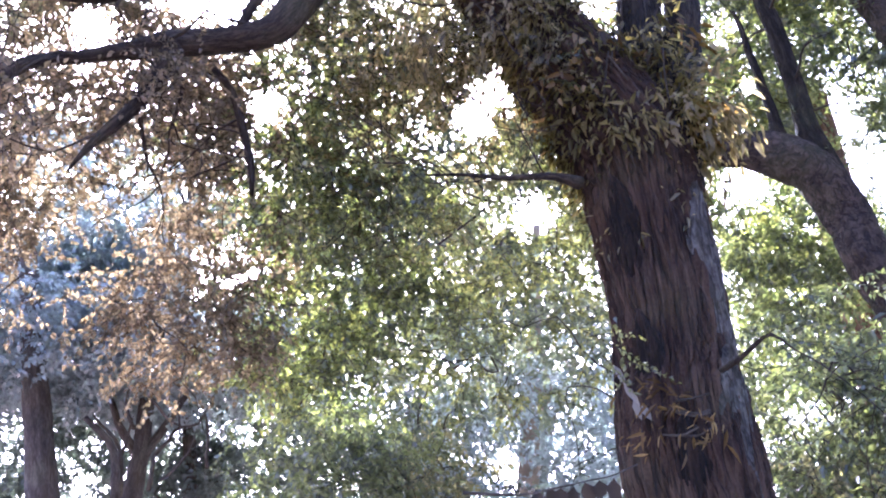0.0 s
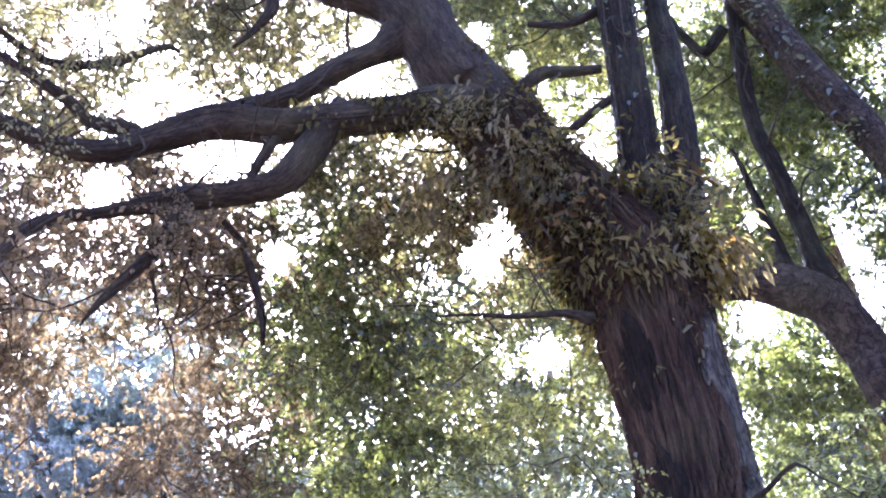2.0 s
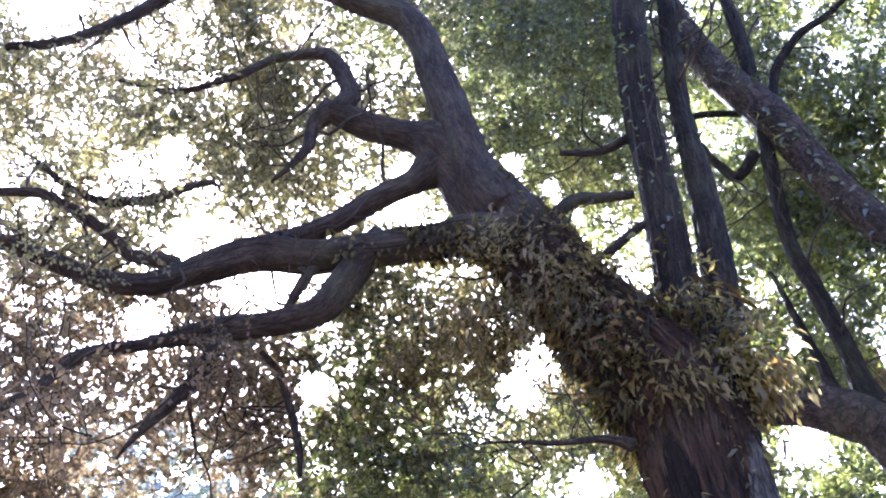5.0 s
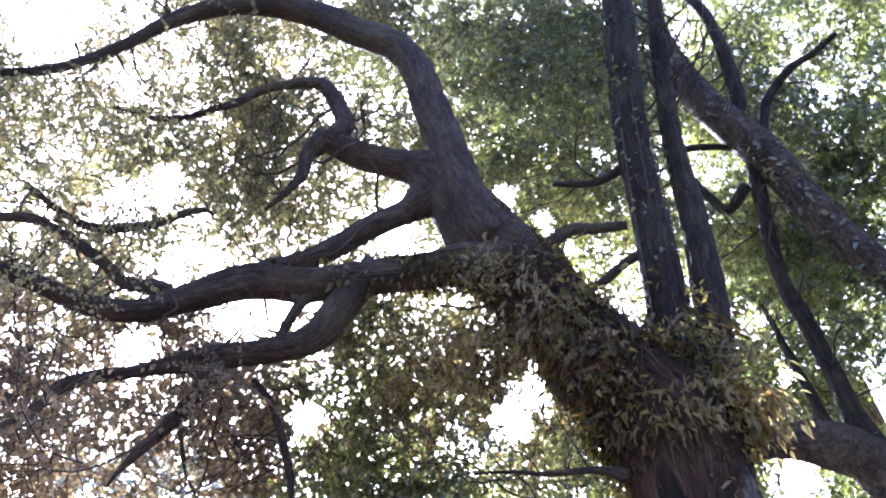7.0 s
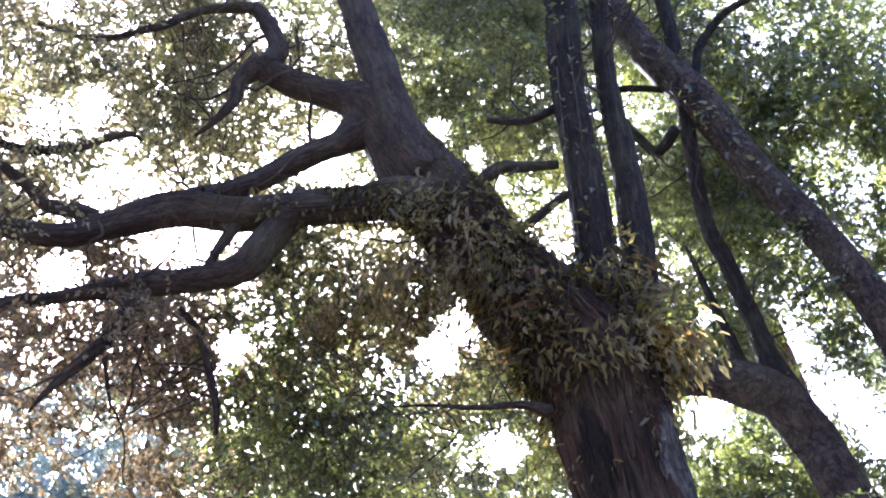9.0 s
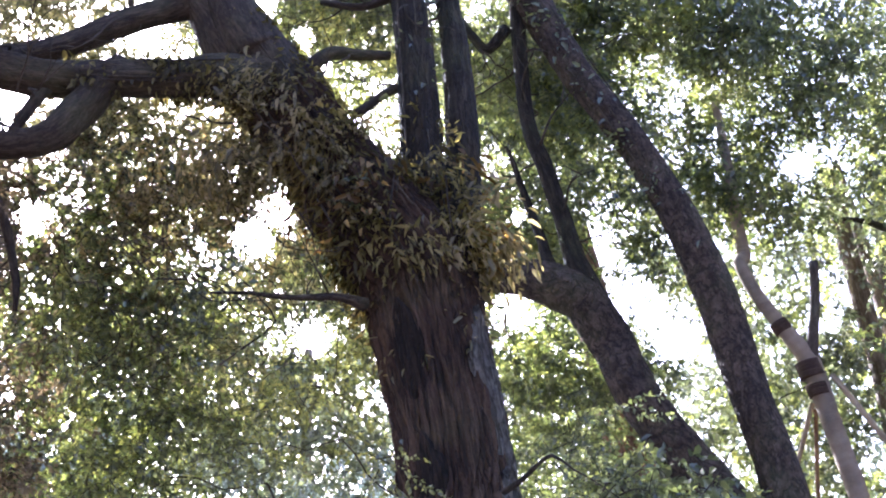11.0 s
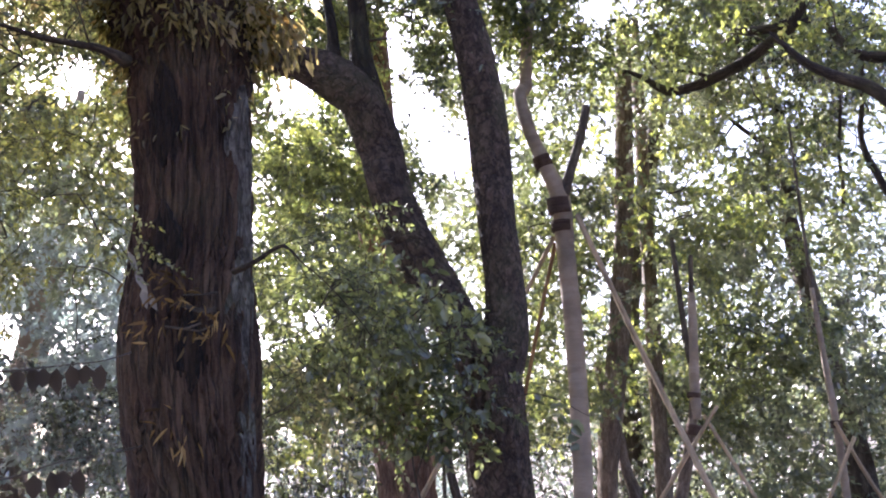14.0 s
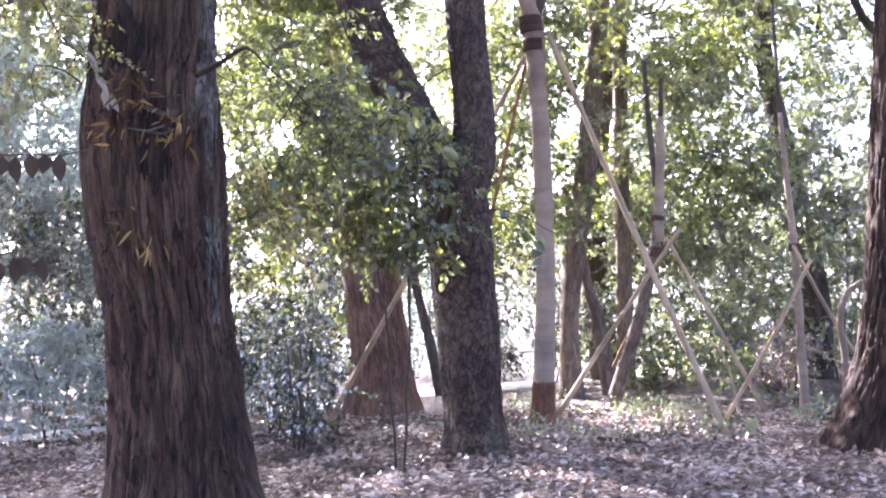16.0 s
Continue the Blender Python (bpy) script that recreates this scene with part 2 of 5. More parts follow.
            out.append(0.5 * (2 * p[i] + (p[i + 1] - p[i - 1]) * t + (2 * p[i - 1] - 5 * p[i] + 4 * p[i + 1] - p[i + 2]) * t * t
                              + (3 * p[i] - p[i - 1] - 3 * p[i + 1] + p[i + 2]) * t ** 3))
    out.append(p[-2])
    out = np.array(out)
    out[:, 3] = np.maximum(out[:, 3], 0.003)
    return out


STEMS = []


def origin_of(ob):
    """Where a thing, or the thing that a part belongs to, stands."""
    if ob is None:
        return np.zeros(3)
    return np.array(ob.location) + (np.array(ob.parent.location) if ob.parent else 0.0)


def tube(name, pts, mat, parent, sides=12, step=0.12, rough=0.06, furrow=0.0, flare=0.0, label="", seed=0.0, wobble=0.0):
    """A stem along pts with an uneven, optionally furrowed surface; flare widens its foot."""
    c = spline(pts, step)
    if wobble:
        for i in range(1, len(c) - 1):
            for k in range(3):
                c[i, k] += wobble * noise.noise((i * step * 3.1, seed + k * 7.7, 1.3))
    base = origin_of(parent)
    tang = np.gradient(c[:, :3], axis=0)
    tang /= np.linalg.norm(tang, axis=1)[:, None]
    ref = np.array((1.0, 0.0, 0.0)) if abs(tang[0, 0]) < 0.8 else np.array((0.0, 1.0, 0.0))
    verts, length = [], 0.0
    along = []
    for i in range(len(c)):
        if i:
            length += np.linalg.norm(c[i, :3] - c[i - 1, :3])
        along.append(length)
        u = ref - tang[i] * (ref @ tang[i])
        u /= np.linalg.norm(u)
        ref = u
        v = np.cross(tang[i], u)
        for k in range(sides):
            th = 2 * math.pi * k / sides
            ct, st = math.cos(th), math.sin(th)
            r = c[i, 3]
            r *= 1 + rough * noise.noise((ct * 1.3 + seed, st * 1.3, length * 1.1)) + 0.5 * rough * noise.noise((ct * 3 + seed, st * 3, length * 4))
            if flare:
                f = math.exp(-length / 0.45)
                r *= 1 + flare * f * (0.75 + 0.6 * noise.noise((ct * 1.6 + seed, st * 1.6, 0.2)))
            if furrow:
                w = 0.4 * noise.noise((th * 1.5, length * 1.1, seed)) + 0.12 * noise.noise((th * 6, length * 3.5, seed + 2))
                g = noise.noise(((th + w * 0.3) * 9.0 * c[i, 3] / 0.45, length * 1.3 + 2 * w, seed + 5))
                g2 = noise.noise(((th + w * 0.2) * 22 * c[i, 3] / 0.45, length * 3.2, seed + 9))
                g3 = noise.noise((th * 5, length * 6.5 + 3 * w, seed + 14))
                plate = min(1.0, abs(g) * 4.5) * (0.7 + 0.3 * min(1.0, abs(g2) * 4)) * (0.85 + 0.15 * min(1.0, abs(g3) * 5))
                r += furrow * min(1.0, c[i, 3] / 0.3) * (plate - 0.75 + 0.25 * g2)
            verts.append(c[i, :3] + (u * ct + v * st) * r - base)
    faces, uvs = [], []
    n = len(c)
    girth = 2 * math.pi * float(np.mean(c[:, 3]))
    for i in range(n - 1):
        for k in range(sides):
            k2 = (k + 1) % sides
            faces.append((i * sides + k, i * sides + k2, (i + 1) * sides + k2, (i + 1) * sides + k))
            u0, u1 = girth * k / sides + seed, girth * (k + 1) / sides + seed
            uvs += [(u0, along[i]), (u1, along[i]), (u1, along[i + 1]), (u0, along[i + 1])]
    faces.append(tuple(range((n - 1) * sides, n * sides)))
    uvs += [(0.01 * math.cos(k), 0.01 * math.sin(k)) for k in range(sides)]
    faces.append(tuple(range(sides - 1, -1, -1)))
    uvs += [(0.01 * math.cos(k), 0.01 * math.sin(k)) for k in range(sides)]
    ob = link_mesh(name, [tuple(v) for v in verts], faces, mat, parent, label, uvs)
    if parent is not None and name in ("limb", "branch"):
        STEMS.append((ob, c.copy()))
    return ob


def unit(v):
    return v / (np.linalg.norm(v, axis=-1, keepdims=True) + 1e-9)


def leaf_mesh(name, base, direction, normal, length, width, mat, parent, fine=False, label="", curl=0.15):
    """Leaves as one mesh: each a folded blade from its base along direction."""
    n = len(base)
    d = unit(direction)
    s = unit(np.cross(d, normal))
    up = np.cross(s, d)
    L, W = length[:, None], width[:, None]
    if parent is not None:
        base = base - np.array(parent.location)
    tip = base + d * L - up * L * curl
    if fine:
        a1 = base + d * L * 0.3 + s * W * 0.5 + up * W * 0.18
        a2 = base + d * L * 0.68 + s * W * 0.4 + up * W * 0.12 - up * L * curl * 0.4
        b1 = base + d * L * 0.3 - s * W * 0.5 + up * W * 0.18
        b2 = base + d * L * 0.68 - s * W * 0.4 + up * W * 0.12 - up * L * curl * 0.4
        v = np.stack([base, a1, a2, tip, b2, b1], 1).reshape(-1, 3)
        k = np.arange(n)[:, None] * 6
        f = np.concatenate([k + np.array([[0, 1, 2, 3]]), k + np.array([[0, 3, 4, 5]])], 1).reshape(-1, 4)
        per = 4
    else:
        a1 = base + d * L * 0.45 + s * W * 0.5 + up * W * 0.15
        b1 = base + d * L * 0.45 - s * W * 0.5 + up * W * 0.15
        v = np.stack([base, a1, tip, b1], 1).reshape(-1, 3)
        k = np.arange(n)[:, None] * 4
        f = np.concatenate([k + np.array([[0, 1, 2]]), k + np.array([[0, 2, 3]])], 1).reshape(-1, 3)
        per = 3
    me = bpy.data.meshes.new(name)
    me.vertices.add(len(v))
    me.vertices.foreach_set("co", v.astype(np.float32).ravel())
    me.loops.add(len(f) * per)
    me.loops.foreach_set("vertex_index", f.astype(np.int32).ravel())
    me.polygons.add(len(f))
    me.polygons.foreach_set("loop_start", np.arange(0, len(f) * per, per, dtype=np.int32))
    me.materials.append(mat)
    me.update(calc_edges=True)
    ob = new(name, me)
    if parent is not None:
        ob.parent = parent
    if label:
        ob["label"] = label
    return ob


# shafts along the camera's sight lines, clearing leaves for sky gaps: start, end, radius at both ends
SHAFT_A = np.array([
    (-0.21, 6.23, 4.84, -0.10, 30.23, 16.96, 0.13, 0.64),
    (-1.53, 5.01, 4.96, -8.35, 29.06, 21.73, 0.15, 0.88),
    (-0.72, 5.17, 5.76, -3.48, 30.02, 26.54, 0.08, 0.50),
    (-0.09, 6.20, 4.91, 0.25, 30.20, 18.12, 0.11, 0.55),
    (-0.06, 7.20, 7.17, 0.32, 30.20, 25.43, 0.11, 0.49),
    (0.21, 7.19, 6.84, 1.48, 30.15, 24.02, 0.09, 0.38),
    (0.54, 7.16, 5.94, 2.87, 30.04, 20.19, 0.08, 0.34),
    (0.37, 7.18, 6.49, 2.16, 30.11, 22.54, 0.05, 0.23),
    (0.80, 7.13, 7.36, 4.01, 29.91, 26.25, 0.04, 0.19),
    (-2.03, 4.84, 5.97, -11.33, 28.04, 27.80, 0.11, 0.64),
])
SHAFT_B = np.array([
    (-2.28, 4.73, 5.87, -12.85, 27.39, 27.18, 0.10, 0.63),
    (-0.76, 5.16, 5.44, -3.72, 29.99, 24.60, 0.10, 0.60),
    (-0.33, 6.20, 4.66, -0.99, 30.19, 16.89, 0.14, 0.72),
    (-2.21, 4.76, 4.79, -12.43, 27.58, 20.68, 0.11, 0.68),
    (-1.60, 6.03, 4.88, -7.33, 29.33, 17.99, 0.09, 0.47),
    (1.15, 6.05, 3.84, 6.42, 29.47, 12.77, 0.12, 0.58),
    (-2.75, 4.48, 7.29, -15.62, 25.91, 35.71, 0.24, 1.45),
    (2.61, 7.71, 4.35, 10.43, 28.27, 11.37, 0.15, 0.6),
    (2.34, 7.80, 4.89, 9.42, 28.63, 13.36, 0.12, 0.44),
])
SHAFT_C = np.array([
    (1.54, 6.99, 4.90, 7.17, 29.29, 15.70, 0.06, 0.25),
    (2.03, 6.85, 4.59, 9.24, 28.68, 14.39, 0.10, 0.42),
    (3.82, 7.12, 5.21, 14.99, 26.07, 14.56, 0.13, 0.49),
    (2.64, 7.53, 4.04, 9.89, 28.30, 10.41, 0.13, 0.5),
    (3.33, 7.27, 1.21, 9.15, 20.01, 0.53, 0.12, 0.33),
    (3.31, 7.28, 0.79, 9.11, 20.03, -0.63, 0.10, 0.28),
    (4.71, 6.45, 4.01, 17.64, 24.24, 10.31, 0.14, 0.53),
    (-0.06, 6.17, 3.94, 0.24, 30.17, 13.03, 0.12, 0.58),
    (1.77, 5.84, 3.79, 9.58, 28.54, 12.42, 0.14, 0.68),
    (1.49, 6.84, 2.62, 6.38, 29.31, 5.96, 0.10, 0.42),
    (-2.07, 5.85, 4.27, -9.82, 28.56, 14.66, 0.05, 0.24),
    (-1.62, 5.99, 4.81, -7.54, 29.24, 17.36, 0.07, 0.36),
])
VIEW_GAPS = np.vstack([SHAFT_A, SHAFT_B, SHAFT_C])


def clear_of_view_gaps(p):
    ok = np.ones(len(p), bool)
    for g in VIEW_GAPS:
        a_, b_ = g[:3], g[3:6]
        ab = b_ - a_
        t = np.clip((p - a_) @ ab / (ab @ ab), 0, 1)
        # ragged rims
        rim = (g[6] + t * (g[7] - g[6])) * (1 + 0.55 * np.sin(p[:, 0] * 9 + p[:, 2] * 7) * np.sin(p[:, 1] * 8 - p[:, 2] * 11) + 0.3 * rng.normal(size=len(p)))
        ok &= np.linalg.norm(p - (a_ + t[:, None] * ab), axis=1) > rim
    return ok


def clumpiness(p, scale=1.1):
    """A smooth field that gathers sprays into boughs and leaves thin places between."""
    x, y, z = p[:, 0] * scale, p[:, 1] * scale, p[:, 2] * scale
    return (np.sin(2.1 * x + 1.3 * np.sin(1.7 * z + y)) + np.sin(2.6 * z + 1.1 * np.sin(2.3 * x - y)) + np.sin(1.9 * y + 1.7 * np.sin(1.3 * x + 2.2 * z))) / 3


def region_points(reg, n):
    """n points in a turned, rounded box: centre, half width, depth, height, turn."""
    cx, cy, cz, hw, hd, hh, turn = reg
    q = rng.random((n * 4, 3)) * 2 - 1
    q = q[(np.abs(q) ** 2.6).sum(1) < 1.15] * np.array((hw, hd, hh))
    c_, s_ = math.cos(radians(turn)), math.sin(radians(turn))
    p = np.stack([cx + q[:, 0] * c_ - q[:, 1] * s_, cy + q[:, 0] * s_ + q[:, 1] * c_, cz + q[:, 2]], 1)
    keep = clumpiness(p) + rng.normal(size=len(p)) * 0.35 > -0.12
    return p[keep][:n]


def foliage(parent, reg, clumps, mat, size=0.07, twigs=5, leaves=11, reach=0.32, name="crown", fine=False, droop=0.35, twig_mesh=True, label="", slim=0.58, boughs=0):
    """Sprays of leaves on twigs, gathered in clumps through the region."""
    c = region_points(reg, clumps)
    c = c[c[:, 2] > 0.25]
    # leaf size grows with distance from the camera's place, to look right in view
    small = size if fine or reg[1] < 5 else min(size, 0.0062 * math.hypot(reg[0], reg[1]))
    leaves = int(leaves * min(2.2, (size / small) ** 1.6))
    size = small
    c = np.repeat(c, twigs, 0)
    c = c + rng.normal(size=c.shape) * reach * 0.25
    n = len(c)
    td = rng.normal(size=(n, 3))
    td[:, 2] = td[:, 2] * 0.6 - droop * 0.6
    td = unit(td)
    ln = reach * (0.6 + 0.8 * rng.random(n))
    keep = clear_of_view_gaps(c + td * ln[:, None] * 0.5)
    c, td, ln = c[keep], td[keep], ln[keep]
    n = len(c)
    f = np.tile((np.arange(leaves) + 0.7) / leaves, (n, 1)) + rng.normal(size=(n, leaves)) * 0.03
    sag = -0.25 * (f ** 2)[:, :, None] * ln[:, None, None] * np.array((0, 0, 1.0))
    base = c[:, None, :] + td[:, None, :] * (f * ln[:, None])[:, :, None] + sag
    side = rng.normal(size=(n, leaves, 3))
    ld = unit(td[:, None, :] * 0.7 + unit(side) * 0.9 + np.array((0, 0, -droop)))
    nm = unit(rng.normal(size=(n, leaves, 3)) * 0.7 + np.array((0, 0, 1.0)))
    sz = size * (0.65 + 0.6 * rng.random((n, leaves)))
    base, ld, nm, sz = base.reshape(-1, 3), ld.reshape(-1, 3), nm.reshape(-1, 3), sz.ravel()
    k = clear_of_view_gaps(base + ld * sz[:, None] * 0.5) & (base[:, 2] > 0.06)
    base, ld, nm, sz = base[k], ld[k], nm[k], sz[k]
    wd = sz * slim * (0.8 + 0.4 * rng.random(len(sz)))
    ob = leaf_mesh(name, base, ld, nm, sz, wd, mat, parent, fine, label)
    ob["kind"] = "stuff"
    if twig_mesh and n and size < 0.062:
        p0 = np.array(parent.location)
        a_ = c - p0
        m_ = a_ + td * ln[:, None] * 0.55 + np.array((0, 0, -1.0)) * ln[:, None] * 0.07
        b_ = a_ + td * ln[:, None] + np.array((0, 0, -1.0)) * ln[:, None] * 0.25
        s = unit(np.cross(td, np.array((0.3, 0.2, 1.0)))) * 0.0035
        w = np.cross(td, s)
        v = np.stack([a_ + s, a_ - s * 0.5 + w * 0.9, a_ - s * 0.5 - w * 0.9, m_ + s * 0.7, m_ - s * 0.35 + w * 0.6, m_ - s * 0.35 - w * 0.6, b_], 1).reshape(-1, 3)
        i = np.arange(n)[:, None] * 7
        fq = np.concatenate([i + np.array([[0, 1, 4, 3]]), i + np.array([[1, 2, 5, 4]]), i + np.array([[2, 0, 3, 5]])], 1).reshape(-1, 4)
        ft = np.concatenate([i + np.array([[3, 4, 6]]), i + np.array([[4, 5, 6]]), i + np.array([[5, 3, 6]])], 1).reshape(-1, 3)
        tw = link_mesh("twigwork", v.tolist(), fq.tolist() + ft.tolist(), TWIG, parent, "thin dark twigs")
        tw["kind"] = "stuff"
    for k in range(boughs):
        p = region_points(reg, 3)
        if len(p) < 2:
            continue
        a0 = p[0]
        way = unit(p[1] - p[0])
        pts, r0 = [], (0.0004 + 0.0007 * rng.random()) * math.hypot(reg[0], reg[1])
        for q in range(6):
            pts.append((*a0, r0 * (1 - 0.15 * q)))
            way = unit(way + rng.normal(size=3) * 0.45)
            a0 = a0 + way * (0.14 + 0.12 * rng.random())
        tube("bough", pts, TWIG, parent, 6, 0.1, 0.12, 0, 0, "", k + reg[0], 0.03)
    return ob


# ---------------------------------------------------------------- ground
def ground_height(x, y):
    return 0.05 * noise.noise((x * 0.35, y * 0.35, 3.0)) + 0.02 * noise.noise((x * 1.7, y * 1.7, 8.0))


def soil_material():
    m, nt, out = material("leaf_strewn_soil")
    L = nt.links.new
    tc = nt.nodes.new("ShaderNodeTexCoord")
    v = node(nt, "ShaderNodeTexVoronoi", Scale=16.0)
    L(tc.outputs["Object"], v.inputs["Vector"])
    n = node(nt, "ShaderNodeTexNoise", Scale=0.8, Detail=6.0)
    L(tc.outputs["Object"], n.inputs["Vector"])
    c1 = ramp(nt, v.outputs["Color"], [(0.1, (0.07, 0.05, 0.04)), (0.5, (0.15, 0.11, 0.095)), (0.9, (0.26, 0.21, 0.19))])
    mx = nt.nodes.new("ShaderNodeMix")
    mx.data_type, mx.blend_type = "RGBA", "MULTIPLY"
    mx.inputs[0].default_value = 0.8
    L(c1, mx.inputs[6])
    L(ramp(nt, n.outputs[0], [(0.3, (0.5, 0.47, 0.42)), (0.7, (1, 0.97, 0.93))]), mx.inputs[7])
    b = node(nt, "ShaderNodeBsdfPrincipled", Roughness=0.8)
    bp = node(nt, "ShaderNodeBump", Strength=0.8, Distance=0.03)
    L(v.outputs["Distance"], bp.inputs["Height"])
    L(mx.outputs[2], b.inputs["Base Color"])
    L(bp.outputs[0], b.inputs["Normal"])
    L(b.outputs[0], out.inputs[0])
    return m


def make_ground():
    xs = np.concatenate([[-1500, -400, -120, -50, -30], np.arange(-20, 26, 0.4), [32, 50, 120, 400, 1500]])
    ys = np.concatenate([[-1500, -400, -120, -40, -15, -8], np.arange(-4, 30, 0.4), [36, 50, 120, 400, 1500]])
    vs = [(x, y, ground_height(x, y)) for y in ys for x in xs]
    w = len(xs)
    fs = [(j * w + i, j * w + i + 1, (j + 1) * w + i + 1, (j + 1) * w + i) for j in range(len(ys) - 1) for i in range(w - 1)]
    return tagged(link_mesh("ground", vs, fs, soil_material()), "woodland floor of brown soil under fallen leaves", "ground", kind="structure")


make_ground()


def make_path():
    """A pale trodden path that crosses behind the trees."""
    m, nt, out = material("pale_gravel")
    tc = nt.nodes.new("ShaderNodeTexCoord")
    n = node(nt, "ShaderNodeTexNoise", Scale=9.0, Detail=8.0)
    nt.links.new(tc.outputs["Object"], n.inputs["Vector"])
    b = node(nt, "ShaderNodeBsdfPrincipled", Roughness=0.9)
    nt.links.new(ramp(nt, n.outputs[0], [(0.3, (0.36, 0.34, 0.32)), (0.7, (0.58, 0.56, 0.54))]), b.inputs["Base Color"])
    nt.links.new(b.outputs[0], out.inputs[0])
    vs, fs = [], []
    for i in range(80):
        x = -14 + i * 0.45
        yc = 13.5 + 0.22 * x + 0.3 * math.sin(x * 0.4)
        for k in range(7):
            y = yc + (k - 3) * 0.2 + 0.12 * noise.noise((x, k, 2.0)) * (k in (0, 6))
            vs.append((x, y, ground_height(x, y) + (0.01 if 0 < k < 6 else -0.01)))
    for i in range(79):
        for k in range(6):
            fs.append((i * 7 + k, (i + 1) * 7 + k, (i + 1) * 7 + k + 1, i * 7 + k + 1))
    tagged(link_mesh("path", vs, fs, m), "pale gravel path in the sun behind the trees", "path", kind="structure")


make_path()

# ---------------------------------------------------------------- the great tree
MAIN = (1.16, 7.0, 0.0)
great = thing("great_tree", MAIN, "great evergreen tree with furrowed brown trunk and spreading limbs", "tree")
tube("trunk", [(0.82, 7.05, -0.01, 0.465), (0.81, 7.05, 0.35, 0.437), (0.80, 7.06, 1.0, 0.412), (0.767, 7.06, 1.5, 0.391), (0.72, 7.06, 2.0, 0.426), (0.706, 7.06, 2.4, 0.440), (0.71, 7.08, 2.8, 0.427), (0.735, 7.11, 3.1, 0.404), (0.756, 7.14, 3.5, 0.394), (0.755, 7.19, 3.88, 0.395), (0.745, 7.20, 4.21, 0.399), (0.73, 7.24, 4.65, 0.423), (0.58, 7.23, 5.02, 0.434), (0.39, 7.20, 5.41, 0.390), (0.17, 7.19, 5.80, 0.347), (-0.04, 7.15, 6.25, 0.335), (-0.22, 7.11, 6.62, 0.29), (-0.33, 7.10, 6.85, 0.2)],
     BARK_MAIN, great, 190, 0.034, 0.06, 0.045, 0.28, "dark furrowed trunk bending into the leaning limb", 2.0)


def tone_patch(cx, cy, r, turn, half, z0, z1, seed, mat=None, label="dark patch standing in for shade in the trunk's hollows"):
    """A patch that lies in the furrows of the bark; turn: degrees from the side towards -y."""
    vs, fs, n, m = [], [], 40, 26
    for i in range(n + 1):
        z = z0 + (z1 - z0) * i / n
        wide = half * (1 - abs(2 * i / n - 1) ** 2.5 + 0.02) * (1 + 0.5 * noise.noise((z * 4, seed, 0.0)))
        for k in range(m + 1):
            th = radians(turn + wide * (2 * k / m - 1))
            q = r - 0.004 + 0.03 * noise.noise((th * 14, z * 3, seed)) - 0.05 * abs(2 * k / m - 1) ** 3
            vs.append((cx + math.sin(th) * q - MAIN[0], cy - math.cos(th) * q - MAIN[1], z))
    for i in range(n):
        for k in range(m):
            p = i * (m + 1) + k
            fs.append((p, p + 1, p + m + 2, p + m + 1))
    uv = [(vs[v][0], vs[v][2]) for f_ in fs for v in f_]
    link_mesh("bark_tone_patch", vs, fs, mat or BARK_HOLLOW_SHADE, great, label, uv)


# Shade in three hollows of the trunk, painted on as dark patches.
tone_patch(0.75, 7.18, 0.412, -36, 19, 3.66, 4.42, 3.0)
tone_patch(0.735, 7.11, 0.424, -32, 20, 2.72, 3.45, 8.0)
tone_patch(0.707, 7.07, 0.452, -6, 13, 2.2, 2.75, 5.0)
GREY_PLATES = "lighter grey bark plates on the right side"
tone_patch(0.756, 7.14, 0.406, 54, 22, 3.0, 4.3, 13.0, BARK_GREY_PLATES, GREY_PLATES)
tone_patch(0.71, 7.075, 0.442, 50, 24, 2.1, 3.15, 17.0, BARK_GREY_PLATES, GREY_PLATES)
tone_patch(0.75, 7.06, 0.412, 46, 20, 1.3, 2.2, 21.0, BARK_GREY_PLATES, GREY_PLATES)
tube("limb", [(0.12, 7.18, 5.88, 0.25), (-0.06, 7.15, 6.28, 0.335), (-0.26, 7.10, 6.73, 0.304), (-0.47, 7.09, 7.20, 0.246), (-0.62, 7.08, 7.49, 0.225), (-0.80, 7.07, 7.63, 0.146), (-1.16, 6.98, 7.79, 0.123), (-1.44, 6.88, 7.99, 0.109)], BARK_LIMB, great, 60, 0.05, 0.12, 0.012, 0, "leaning limb", 20.0)
tube("limb", [(-0.19, 6.95, 6.54, 0.205), (-0.31, 6.95, 6.86, 0.191), (-0.41, 6.99, 7.48, 0.172), (-0.49, 7.04, 8.15, 0.161), (-0.55, 7.09, 8.73, 0.158), (-0.69, 7.08, 9.11, 0.152), (-1.01, 7.05, 9.38, 0.138), (-1.52, 6.97, 9.80, 0.125), (-2.09, 6.83, 9.94, 0.104), (-2.65, 6.64, 9.74, 0.079), (-3.11, 6.44, 9.29, 0.060), (-3.57, 6.20, 8.90, 0.048), (-3.99, 5.95, 8.71, 0.037)], BARK_LIMB, great, 24, 0.06, 0.2, 0.01, 0, "", 21.0)
tube("limb", [(-1.37, 6.89, 7.95, 0.109), (-1.26, 6.91, 8.17, 0.085), (-1.37, 6.89, 8.58, 0.073), (-1.49, 6.87, 8.67, 0.052), (-1.86, 6.79, 8.67, 0.042), (-2.25, 6.67, 8.44, 0.036), (-2.70, 6.51, 8.29, 0.025), (-3.13, 6.32, 8.38, 0.015)], BARK_LIMB, great, 14, 0.06, 0.2, 0, 0, "", 23.0, 0.02)
